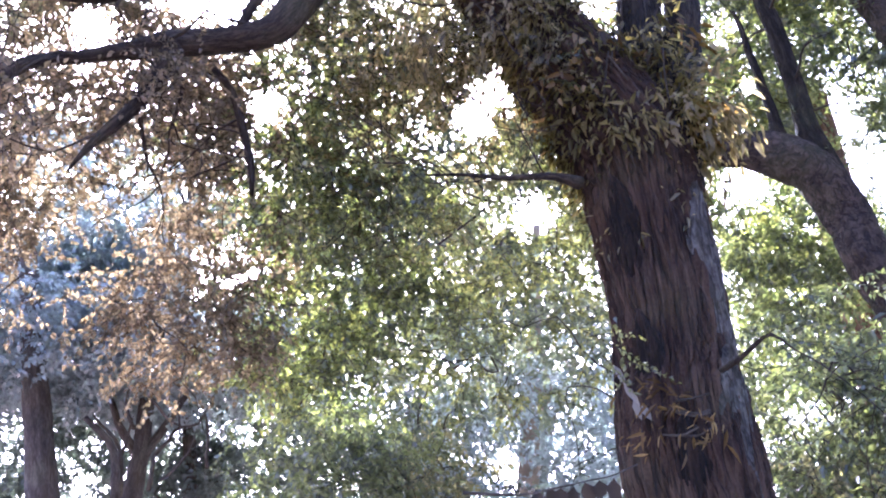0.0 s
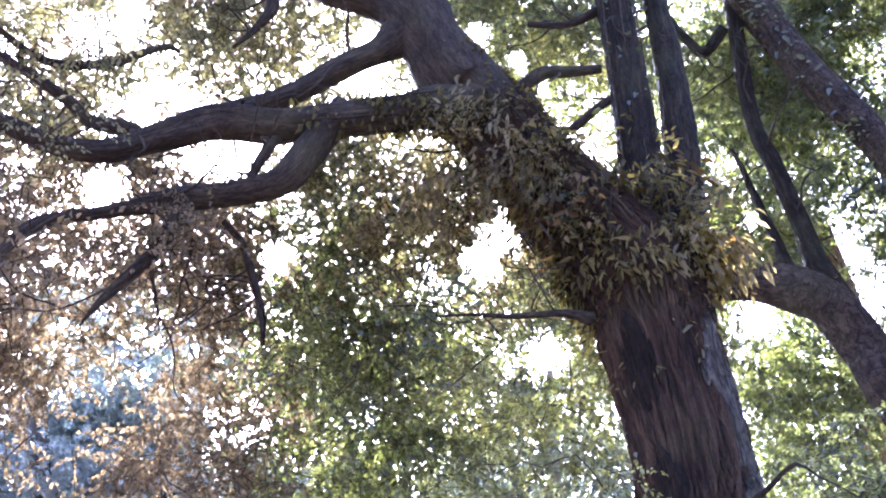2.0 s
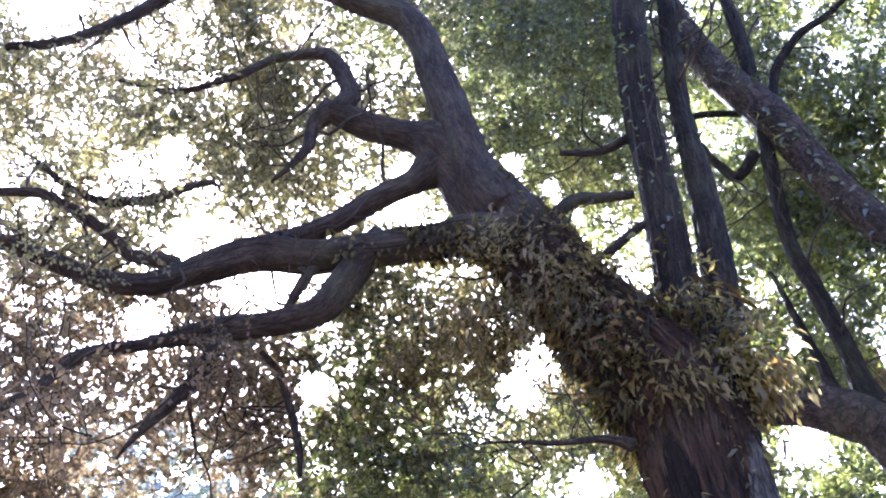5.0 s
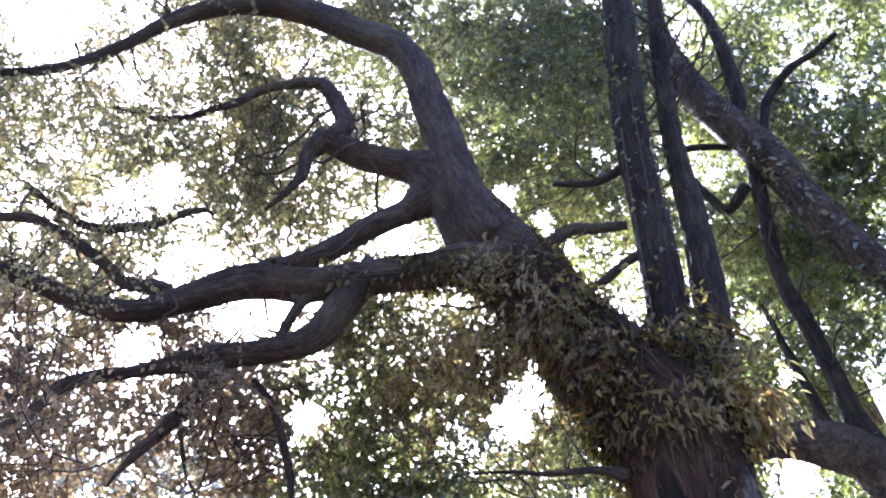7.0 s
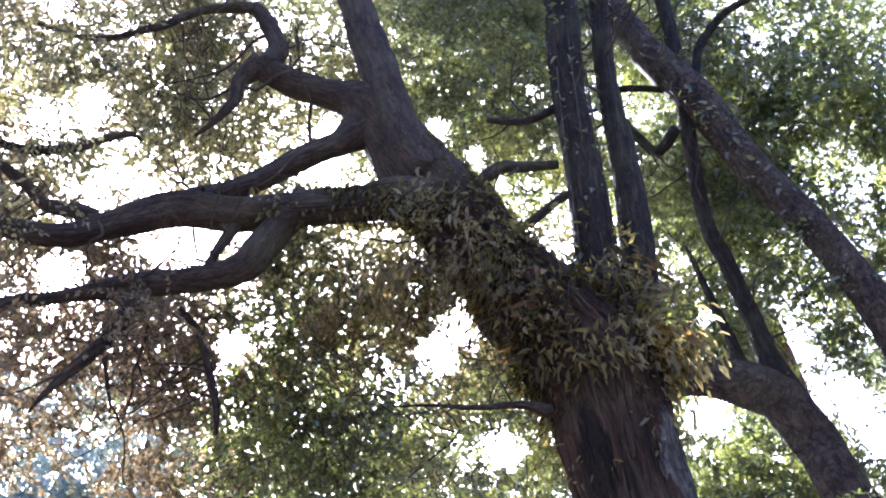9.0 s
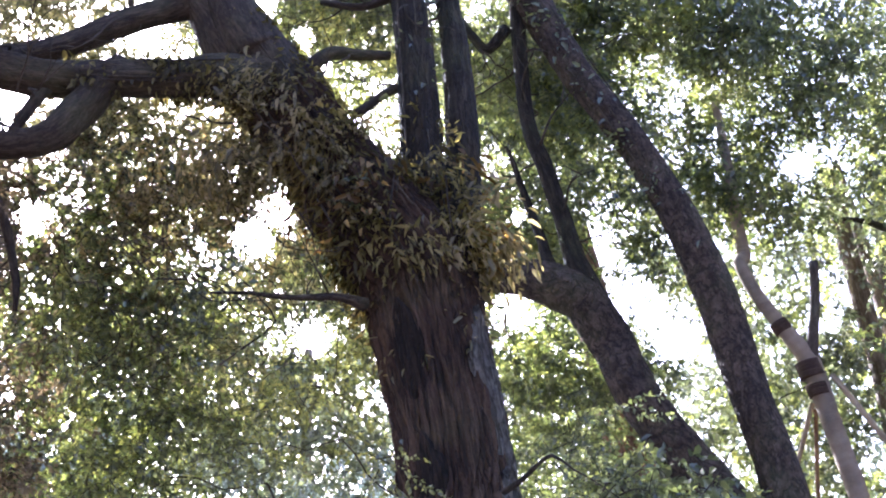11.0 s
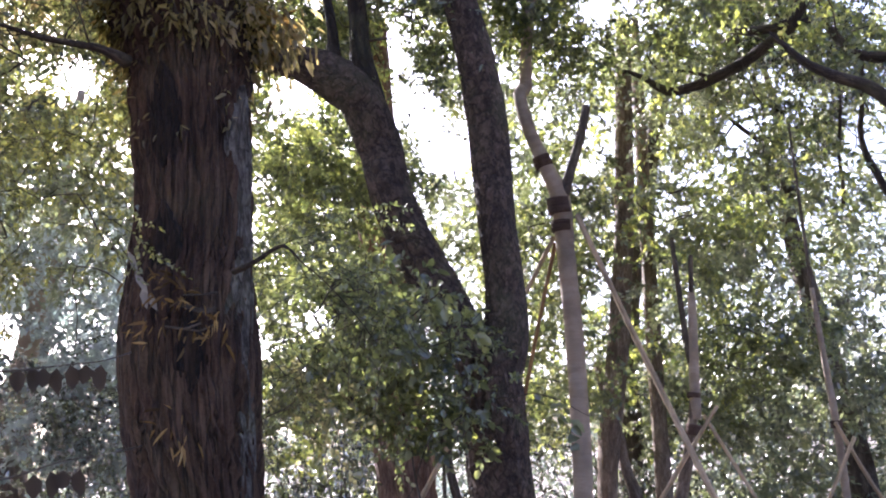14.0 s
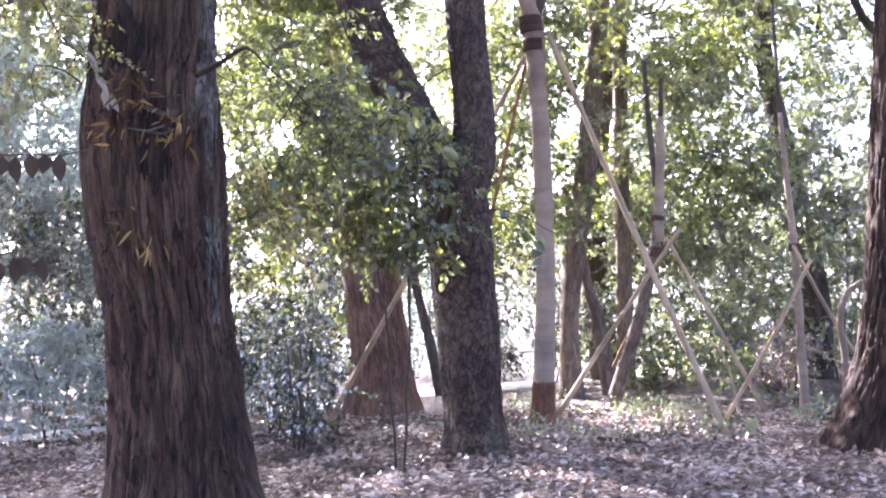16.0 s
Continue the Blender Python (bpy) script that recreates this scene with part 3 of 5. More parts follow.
tube("limb", [(-1.42, 6.88, 7.99, 0.109), (-1.60, 6.85, 7.82, 0.069), (-1.66, 6.83, 7.60, 0.053), (-1.83, 6.79, 7.39, 0.028), (-1.98, 6.76, 7.25, 0.014)], BARK_LIMB, great, 12, 0.06, 0.2, 0, 0, "", 24.0, 0.02)
tube("limb", [(-0.66, 7.08, 7.25, 0.190), (-0.86, 7.01, 7.10, 0.112), (-1.14, 6.93, 6.97, 0.101), (-1.51, 6.81, 6.73, 0.090), (-1.82, 6.74, 6.62, 0.089), (-2.10, 6.61, 6.50, 0.097)], BARK_LIMB, great, 16, 0.06, 0.2, 0, 0, "", 25.0)
tube("limb", [(-0.15, 7.05, 6.32, 0.274), (-0.48, 6.94, 6.39, 0.176), (-0.83, 6.87, 6.37, 0.140), (-1.27, 6.81, 6.40, 0.149), (-1.68, 6.67, 6.35, 0.139), (-2.08, 6.52, 6.38, 0.139), (-2.49, 6.32, 6.21, 0.102), (-2.80, 6.14, 6.07, 0.084), (-3.11, 6.00, 6.12, 0.072), (-3.39, 5.79, 6.24, 0.063), (-3.68, 5.55, 6.33, 0.055), (-4.14, 5.22, 6.39, 0.034)], BARK_LIMB, great, 24, 0.06, 0.2, 0.012, 0, "long level limb grown with small ferns", 27.0)
tube("limb", [(-1.18, 6.87, 6.51, 0.115), (-1.45, 6.72, 6.11, 0.122), (-1.66, 6.63, 5.83, 0.114), (-1.97, 6.50, 5.73, 0.089), (-2.33, 6.33, 5.67, 0.088), (-2.58, 6.24, 5.62, 0.066), (-2.83, 6.07, 5.52, 0.052), (-3.13, 5.87, 5.41, 0.048), (-3.30, 5.72, 5.16, 0.035), (-3.51, 5.54, 4.92, 0.023)], BARK_LIMB, great, 20, 0.06, 0.2, 0.01, 0, "", 29.0)
tube("limb", [(-2.29, 6.34, 5.69, 0.090), (-2.38, 6.26, 5.38, 0.056), (-2.54, 6.14, 5.10, 0.047), (-2.69, 6.08, 4.94, 0.038), (-2.77, 6.05, 4.85, 0.027), (-2.84, 6.02, 4.76, 0.015), (-2.89, 5.99, 4.67, 0.008)], BARK_LIMB, great, 14, 0.06, 0.2, 0, 0, "", 31.0)
tube("limb", [(-1.67, 6.68, 6.27, 0.052), (-1.79, 6.60, 6.04, 0.042), (-1.90, 6.57, 5.83, 0.033)], BARK_LIMB, great, 10, 0.06, 0.2, 0, 0, "", 33.0)
tube("limb", [(-2.15, 6.77, 5.68, 0.025), (-2.04, 6.80, 5.49, 0.029), (-1.98, 6.82, 5.20, 0.033), (-1.94, 6.83, 4.88, 0.028), (-1.95, 6.83, 4.67, 0.016)], BARK_LIMB, great, 10, 0.06, 0.15, 0, 0, "hanging bough", 34.0)
tube("limb", [(-2.37, 6.63, 7.20, 0.014), (-2.49, 6.59, 7.25, 0.033), (-2.80, 6.42, 7.08, 0.042), (-3.08, 6.23, 6.94, 0.036), (-3.35, 6.10, 7.08, 0.028), (-3.61, 5.95, 7.32, 0.019)], BARK_LIMB, great, 10, 0.06, 0.2, 0, 0, "", 35.0, 0.03)
tube("limb", [(-2.60, 6.28, 6.26, 0.060), (-2.92, 6.20, 6.39, 0.048), (-3.05, 6.14, 6.57, 0.044), (-3.36, 5.98, 6.83, 0.040), (-3.51, 5.89, 6.94, 0.041), (-3.83, 5.69, 6.88, 0.031)], BARK_LIMB, great, 10, 0.06, 0.2, 0, 0, "", 36.0, 0.03)
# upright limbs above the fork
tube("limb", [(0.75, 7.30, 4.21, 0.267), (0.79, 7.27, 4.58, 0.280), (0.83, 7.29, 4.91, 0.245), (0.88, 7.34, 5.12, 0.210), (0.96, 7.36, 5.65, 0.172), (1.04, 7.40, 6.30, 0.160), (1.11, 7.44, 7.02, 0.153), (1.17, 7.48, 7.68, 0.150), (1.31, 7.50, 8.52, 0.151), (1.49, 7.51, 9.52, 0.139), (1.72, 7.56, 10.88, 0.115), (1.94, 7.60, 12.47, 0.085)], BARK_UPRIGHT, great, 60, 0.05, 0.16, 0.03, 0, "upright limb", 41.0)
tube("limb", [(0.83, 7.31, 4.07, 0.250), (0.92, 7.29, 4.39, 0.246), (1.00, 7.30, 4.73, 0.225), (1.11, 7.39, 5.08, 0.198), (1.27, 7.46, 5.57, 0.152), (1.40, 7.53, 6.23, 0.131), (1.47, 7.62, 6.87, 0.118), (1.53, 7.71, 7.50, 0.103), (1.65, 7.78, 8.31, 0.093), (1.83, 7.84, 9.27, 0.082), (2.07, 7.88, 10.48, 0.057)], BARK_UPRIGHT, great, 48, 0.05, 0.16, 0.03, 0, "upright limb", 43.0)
tube("limb", [(-0.23, 7.20, 6.50, 0.091), (0.11, 7.29, 6.59, 0.065), (0.38, 7.38, 6.81, 0.057), (0.62, 7.46, 6.83, 0.048), (0.89, 7.42, 6.76, 0.038)], BARK_LIMB, great, 10, 0.06, 0.2, 0, 0, "", 44.0)
tube("limb", [(0.53, 7.37, 6.21, 0.041), (0.80, 7.43, 6.41, 0.037), (1.02, 7.45, 6.51, 0.038)], BARK_LIMB, great, 8, 0.06, 0.2, 0, 0, "", 45.0)
tube("limb", [(0.41, 7.58, 7.49, 0.025), (0.74, 7.54, 7.37, 0.035), (1.01, 7.50, 7.42, 0.045)], BARK_LIMB, great, 8, 0.06, 0.2, 0, 0, "", 46.0)
# side boughs on the trunk
tube("branch", [(0.31, 6.91, 4.41, 0.048), (0.14, 6.82, 4.44, 0.03), (-0.07, 6.73, 4.43, 0.022), (-0.24, 6.63, 4.43, 0.017), (-0.47, 6.52, 4.45, 0.011), (-0.69, 6.41, 4.44, 0.006)], BARK_LIMB, great, 10, 0.06, 0.2, 0, 0, "", 51.0, 0.03)
tube("branch", [(0.94, 6.64, 2.96, 0.022), (1.05, 6.38, 2.99, 0.016), (1.17, 6.18, 3.04, 0.012), (1.26, 6.12, 2.93, 0.005), (1.45, 6.01, 2.72, 0.004), (1.63, 5.97, 2.45, 0.003)], BARK_LIMB, great, 8, 0.06, 0.2, 0, 0, "dead-looking side branch", 52.0, 0.02)

tube("branch", [(0.26, 5.57, 2.35, 0.0036), (0.11, 5.17, 2.27, 0.0032), (-0.01, 4.87, 2.23, 0.0032), (-0.12, 4.57, 2.19, 0.0040), (-0.28, 4.17, 2.14, 0.0044), (-0.46, 3.85, 2.14, 0.0060)], TWIG, great, 8, 0.05, 0.1, 0, 0, "thin bough with hanging leaves", 55.0)
# Placed to fit the camera's view; these leaves stand clear of the bark.
for k, at_ in enumerate(((0.30, 6.7, 3.1), (0.34, 6.66, 2.95), (0.38, 6.62, 2.85), (0.42, 6.6, 2.81))):
    leaf_mesh("dry_leaf", np.array([at_]), np.array([(0.35 + 0.2 * math.sin(k * 2.1), -0.1, -0.8)]), np.array([(0.3 * math.cos(k), -1.0, 0.2)]), np.array([0.17 - 0.02 * k]), np.array([0.045]), LEAF_DRY, great, True, "pale dry leaf in front of the trunk")
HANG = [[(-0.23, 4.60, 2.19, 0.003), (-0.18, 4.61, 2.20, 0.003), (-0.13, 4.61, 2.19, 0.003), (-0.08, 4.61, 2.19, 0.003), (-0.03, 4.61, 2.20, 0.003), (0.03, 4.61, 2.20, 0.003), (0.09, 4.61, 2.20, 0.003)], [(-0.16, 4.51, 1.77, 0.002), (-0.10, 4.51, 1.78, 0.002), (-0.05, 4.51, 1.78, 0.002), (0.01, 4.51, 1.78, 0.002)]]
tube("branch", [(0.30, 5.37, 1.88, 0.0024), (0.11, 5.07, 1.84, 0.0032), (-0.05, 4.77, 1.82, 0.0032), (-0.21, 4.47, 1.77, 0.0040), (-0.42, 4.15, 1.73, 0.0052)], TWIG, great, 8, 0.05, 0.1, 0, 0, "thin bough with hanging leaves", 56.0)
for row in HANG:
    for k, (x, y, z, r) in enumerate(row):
        hang = leaf_mesh("hanging_leaf", np.array([(x, y, z)]), np.array([(0.15 * math.sin(k * 2.0), 0.1, -1.0)]), np.array([(math.sin(k * 1.7) * 0.6, -1.0, 0.2)]), np.array([0.1 + 0.02 * math.sin(k * 2.3)]), np.array([0.066]), LEAF_SILHOUETTE, great, True)

# ---------------------------------------------------------------- the forked tree
T2 = (3.8, 9.4, 0.0)
forked = thing("forked_tree", T2, "forked evergreen tree with scaly grey-brown bark", "tree")
tube("trunk", [(3.80, 9.36, -0.06, 0.305), (3.80, 9.36, 0.32, 0.271), (3.78, 9.37, 1.07, 0.291), (3.75, 9.38, 1.72, 0.301), (3.71, 9.39, 2.26, 0.312), (3.69, 9.40, 2.64, 0.292)], BARK_GREY, forked, 90, 0.05, 0.1, 0.02, 0.18, "", 61.0)
tube("limb", [(3.76, 9.37, 2.36, 0.237), (3.89, 9.32, 2.84, 0.227), (3.91, 9.31, 3.33, 0.196), (3.88, 9.32, 3.88, 0.187), (3.91, 9.44, 4.57, 0.201), (3.89, 9.45, 5.10, 0.204), (3.77, 9.50, 6.05, 0.181), (3.55, 9.59, 6.95, 0.175), (3.24, 9.71, 7.85, 0.175), (2.94, 9.81, 9.04, 0.220), (2.59, 9.91, 10.01, 0.203), (2.42, 9.96, 10.86, 0.175), (2.33, 9.98, 11.87, 0.153), (2.19, 10.02, 13.14, 0.114)], BARK_SHADED, forked, 36, 0.06, 0.06, 0.01, 0, "", 63.0)
tube("limb", [(3.69, 9.40, 2.42, 0.248), (3.50, 9.47, 2.89, 0.217), (3.22, 9.57, 3.52, 0.219), (2.94, 9.66, 4.24, 0.222), (2.90, 9.83, 4.75, 0.218), (2.82, 9.85, 5.05, 0.226), (2.70, 9.89, 5.36, 0.239), (2.52, 9.94, 5.52, 0.240), (2.34, 9.99, 5.64, 0.218), (2.15, 10.04, 5.73, 0.184), (1.93, 10.09, 5.78, 0.162), (1.69, 10.14, 5.83, 0.145), (1.41, 10.19, 5.88, 0.127), (1.02, 10.25, 5.97, 0.099), (0.69, 10.29, 6.09, 0.058)], BARK_SHADED, forked, 32, 0.06, 0.14, 0.015, 0, "", 65.0)
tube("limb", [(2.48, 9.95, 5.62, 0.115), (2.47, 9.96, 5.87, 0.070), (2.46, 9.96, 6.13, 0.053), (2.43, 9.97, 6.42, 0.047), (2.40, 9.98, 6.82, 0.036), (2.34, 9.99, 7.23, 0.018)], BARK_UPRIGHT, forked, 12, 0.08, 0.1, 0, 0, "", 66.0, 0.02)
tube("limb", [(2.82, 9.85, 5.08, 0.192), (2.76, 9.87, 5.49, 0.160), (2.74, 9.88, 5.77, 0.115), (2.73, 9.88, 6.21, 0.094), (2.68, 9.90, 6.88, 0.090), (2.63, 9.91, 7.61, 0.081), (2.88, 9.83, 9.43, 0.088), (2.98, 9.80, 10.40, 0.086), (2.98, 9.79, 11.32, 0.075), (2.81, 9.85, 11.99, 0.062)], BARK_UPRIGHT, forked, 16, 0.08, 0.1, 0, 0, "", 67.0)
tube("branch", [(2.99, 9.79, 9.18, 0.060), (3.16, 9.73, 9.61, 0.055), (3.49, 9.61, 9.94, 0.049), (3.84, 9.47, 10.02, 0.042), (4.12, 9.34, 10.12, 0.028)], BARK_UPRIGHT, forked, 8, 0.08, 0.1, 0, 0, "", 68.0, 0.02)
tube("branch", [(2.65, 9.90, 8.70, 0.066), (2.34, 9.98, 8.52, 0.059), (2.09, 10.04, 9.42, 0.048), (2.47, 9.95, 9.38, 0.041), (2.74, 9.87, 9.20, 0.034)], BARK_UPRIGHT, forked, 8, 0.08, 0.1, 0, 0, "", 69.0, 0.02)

# ---------------------------------------------------------------- supported trees
SA = (5.16, 10.69, 0.0)
young = thing("supported_tree", SA, "young transplanted tree wrapped in pale straw matting, dark bands", "tree", "supported trees")
young_stem = tube("trunk", [(5.16, 10.69, -0.03, 0.120), (5.20, 10.67, 0.70, 0.114), (5.25, 10.65, 1.57, 0.108), (5.27, 10.64, 2.83, 0.103), (5.25, 10.64, 3.91, 0.104), (5.25, 10.65, 4.36, 0.111), (5.22, 10.64, 4.59, 0.105), (5.08, 10.70, 5.01, 0.083), (4.95, 10.76, 5.43, 0.077), (4.89, 10.79, 5.84, 0.072), (5.01, 10.88, 5.95, 0.078), (5.05, 10.85, 6.44, 0.067), (5.14, 10.81, 7.09, 0.056), (5.22, 10.77, 7.93, 0.045)], BARK_PALE, young, 24, 0.06, 0.04, 0, 0.05, "pale straw wrapping", 71.0)
tube("stem", [(5.21, 10.64, 4.44, 0.084), (5.33, 10.58, 4.79, 0.059), (5.47, 10.51, 5.21, 0.053), (5.57, 10.46, 5.61, 0.047)], BARK_FAR, young, 12, 0.06, 0.05, 0, 0, "dark sawn stub", 72.0)
for pts in ([(5.10, 10.70, 4.93, 0.106), (5.06, 10.71, 5.06, 0.100)], [(5.21, 10.64, 4.37, 0.134), (5.20, 10.64, 4.55, 0.128)], [(5.22, 10.64, 4.16, 0.116), (5.22, 10.64, 4.29, 0.116)]):
    tube("band", pts, ROPE, young_stem, 24, 0.02, 0.03, 0, 0, "dark hemp band")


tube("foot", [(5.16, 10.69, -0.03, 0.150), (5.17, 10.69, 0.14, 0.132), (5.18, 10.68, 0.36, 0.124), (5.19, 10.675, 0.48, 0.121)], BARK_RUST, young, 24, 0.04, 0.06, 0, 0.12, "bare reddish foot of the stem", 73.0)


def support_pole(pts, mat, label):
    p = tube("support_pole", pts, mat, None, 12, 0.15, 0.05, 0, 0, "", pts[0][0])
    return tagged(p, label, "support pole", "tree support poles")


support_pole([(5.36, 10.51, 4.33, 0.030), (5.78, 9.83, 2.38, 0.032), (6.25, 8.81, -0.03, 0.035)], POLE_WOOD, "pale round timber pole propping the wrapped tree")
support_pole([(5.18, 10.77, 4.13, 0.026), (4.71, 11.25, 3.10, 0.026), (3.11, 12.31, -0.03, 0.036)], POLE_WOOD, "long round timber pole propping the wrapped tree")
support_pole([(5.21, 10.81, 4.07, 0.022), (5.09, 11.31, 2.98, 0.022), (4.72, 12.33, 0.22, 0.023)], POLE_BROWN, "orange-brown timber pole behind the forked tree")

SB = (6.58, 11.62, 0.0)
second = thing("supported_tree", SB, "slim leaning young tree with pale wrapped stem", "tree", "supported trees")
second_stem = tube("trunk", [(6.52, 11.59, -0.05, 0.091), (6.64, 11.41, 0.50, 0.085), (6.79, 11.20, 1.18, 0.078), (6.87, 11.03, 1.79, 0.061), (6.95, 10.99, 2.26, 0.055), (6.99, 10.96, 2.87, 0.050), (7.02, 10.94, 3.45, 0.045)], BARK_BROWN, second, 16, 0.08, 0.05, 0, 0.1, "", 74.0)
tube("wrap", [(6.94, 10.98, 2.0, 0.066), (6.97, 10.965, 2.6, 0.060), (7.01, 10.945, 3.2, 0.054), (7.02, 10.94, 3.5, 0.045)], BARK_PALE, second, 14, 0.08, 0.04, 0, 0, "pale straw wrapping", 74.5)
tube("stem", [(6.94, 10.99, 2.67, 0.035), (6.91, 11.01, 3.29, 0.035), (6.88, 11.03, 4.19, 0.028)], BARK_FAR, second, 10, 0.08, 0.05, 0, 0, "dark stake", 75.0)
tube("stem", [(7.01, 10.95, 3.28, 0.035), (7.05, 10.92, 3.96, 0.028)], BARK_FAR, second, 10, 0.08, 0.05, 0, 0, "dark stake", 76.0)
tube("band", [(6.94, 10.99, 2.25, 0.083), (6.95, 10.99, 2.31, 0.083)], ROPE, second_stem, 16, 0.02, 0.03, 0, 0)
tube("band", [(6.90, 11.01, 1.82, 0.097), (6.92, 11.00, 1.94, 0.097)], ROPE, second_stem, 16, 0.02, 0.03, 0, 0)
support_pole([(6.99, 10.60, 2.13, 0.022), (6.23, 10.72, 1.15, 0.026), (5.40, 10.83, 0.05, 0.031)], POLE_WOOD, "pale timber pole propping the slim leaning tree")
support_pole([(6.86, 10.69, 2.04, 0.022), (7.08, 10.18, 1.11, 0.022), (7.27, 9.55, 0.08, 0.026)], POLE_WOOD, "pale timber pole propping the slim leaning tree")
support_pole([(6.96, 11.10, 1.79, 0.018), (6.83, 11.41, 1.11, 0.018), (6.72, 11.83, 0.47, 0.019)], POLE_BROWN, "thin brown timber brace on the slim leaning tree")
support_pole([(7.56, 10.94, 0.80, 0.018), (7.53, 10.59, 0.55, 0.018), (7.29, 10.03, -0.07, 0.017)], POLE_WOOD, "thin pale timber stake among the props")

SC = (7.65, 9.39, 0.0)
third = thing("supported_tree", SC, "slender pale young tree held by crossed poles", "tree", "supported trees")
third_stem = tube("trunk", [(7.65, 9.37, -0.03, 0.052), (7.64, 9.38, 0.73, 0.046), (7.63, 9.39, 1.83, 0.041), (7.60, 9.42, 2.57, 0.034), (7.57, 9.44, 3.31, 0.026)], BARK_PALE, third, 14, 0.08, 0.05, 0, 0.1, "", 78.0)
tube("stem", [(7.57, 9.44, 3.26, 0.023), (7.56, 9.45, 4.18, 0.018), (7.55, 9.46, 5.18, 0.012)], BARK_FAR, third, 10, 0.08, 0.05, 0, 0, "thin dark leading shoot", 78.5)
tube("band", [(7.63, 9.39, 1.80, 0.064), (7.63, 9.39, 1.88, 0.064)], ROPE, third_stem, 14, 0.02, 0.03, 0, 0)
support_pole([(7.69, 9.21, 1.70, 0.021), (7.25, 9.31, 0.94, 0.021), (6.69, 9.48, 0.04, 0.025)], POLE_WOOD, "pale timber pole crossing the slender tree")
support_pole([(7.56, 9.32, 1.86, 0.021), (7.84, 9.21, 1.21, 0.021), (8.34, 9.04, 0.28, 0.022)], POLE_WOOD, "pale timber pole crossing the slender tree")
crook = tube("dead_sapling", [(7.23, 8.29, -0.04, 0.035), (7.25, 8.27, 0.69, 0.035), (7.23, 8.29, 1.07, 0.035), (7.29, 8.24, 1.35, 0.029), (7.40, 8.14, 1.47, 0.018)], BARK_PALE, None, 10, 0.05, 0.1, 0, 0, "", 79.0)
tagged(crook, "crooked bare whitish sapling among the undergrowth", "sapling")

# ---------------------------------------------------------------- other trees
TD = (6.94, 7.52, 0.0)
dark_tree = thing("woodland_tree", TD, "dark trunk with furrowed bark and buttressed foot", "tree", "woodland trees")
tube("trunk", [(6.95, 7.47, -0.04, 0.440), (7.00, 7.42, 0.45, 0.360), (7.07, 7.35, 1.15, 0.315), (7.12, 7.31, 1.94, 0.299), (7.17, 7.25, 2.94, 0.290), (7.24, 7.19, 3.93, 0.290), (7.31, 7.12, 5.17, 0.276), (7.40, 7.02, 6.91, 0.245)], BARK_MAIN, dark_tree, 130, 0.05, 0.06, 0.045, 0.3, "", 81.0)
tube("limb", [(7.17, 7.23, 4.19, 0.100), (7.03, 7.30, 4.58, 0.073), (6.85, 7.40, 4.82, 0.062), (6.63, 7.59, 4.99, 0.051), (6.45, 7.75, 5.17, 0.040), (6.34, 7.84, 5.35, 0.026), (6.23, 7.93, 5.53, 0.011)], BARK_LIMB, dark_tree, 14, 0.06, 0.1, 0, 0, "", 82.0)

TE = (3.93, 12.76, 0.0)
red = thing("woodland_tree", TE, "stout tree with reddish-brown bark", "tree", "woodland trees")
tube("trunk", [(3.96, 12.75, -0.04, 0.415), (3.96, 12.75, 0.67, 0.356), (3.89, 12.77, 1.66, 0.355), (3.83, 12.79, 2.59, 0.370), (3.77, 12.81, 3.80, 0.331), (3.72, 12.82, 5.24, 0.294), (3.70, 12.83, 7.41, 0.232)], BARK_RED, red, 70, 0.07, 0.1, 0.02, 0.3, "", 83.0)
tube("limb", [(4.49, 12.10, 0.26, 0.069), (4.38, 12.13, 0.95, 0.062), (4.25, 12.18, 1.64, 0.055), (4.24, 12.19, 2.12, 0.048)], BARK_FAR, red, 10, 0.08, 0.08, 0, 0, "", 84.0)


def woodland_tree(at, pts, label, limbs=(), mat=None, sides=16):
    t = thing("woodland_tree", at, label, "tree", "woodland trees")
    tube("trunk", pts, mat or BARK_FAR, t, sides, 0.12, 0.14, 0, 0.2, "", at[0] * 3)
    for l in limbs:
        tube("limb", l, mat or BARK_FAR, t, 10, 0.15, 0.1, 0, 0, "", at[1] * 2, 0.04)
    return t


f1 = woodland_tree((*(6.13, 11.86), 0.0), [(6.61, 12.79, -0.17, 0.170), (6.64, 12.78, 1.18, 0.138), (6.79, 12.70, 2.31, 0.153), (6.98, 12.60, 3.60, 0.139), (7.15, 12.50, 5.35, 0.127), (7.31, 12.41, 7.65, 0.100)], "brown leaning trunk in the middle of the wood",
                   ([(7.19, 12.71, -0.21, 0.117), (7.09, 12.76, 0.77, 0.109), (6.96, 12.83, 1.54, 0.070), (6.74, 12.95, 2.87, 0.055)],), BARK_BROWN)
f2 = woodland_tree((*(6.83, 11.79), 0.0), [(7.82, 13.38, -0.22, 0.133), (7.84, 13.37, 1.52, 0.115), (7.87, 13.35, 3.15, 0.116), (7.94, 13.31, 5.61, 0.102), (8.00, 13.27, 8.09, 0.080)], "brownish trunk behind the props", (), BARK_BROWN)
f3 = woodland_tree((*(9.10, 10.99), 0.0), [(10.59, 12.66, -0.29, 0.212), (10.59, 12.65, 1.40, 0.193), (10.17, 12.97, 4.75, 0.134), (10.21, 12.94, 5.46, 0.117), (10.16, 12.98, 6.02, 0.082), (10.17, 12.97, 6.69, 0.064), (10.10, 13.03, 7.28, 0.046), (10.05, 13.06, 8.02, 0.028)], "dark trunk among dense leaves",
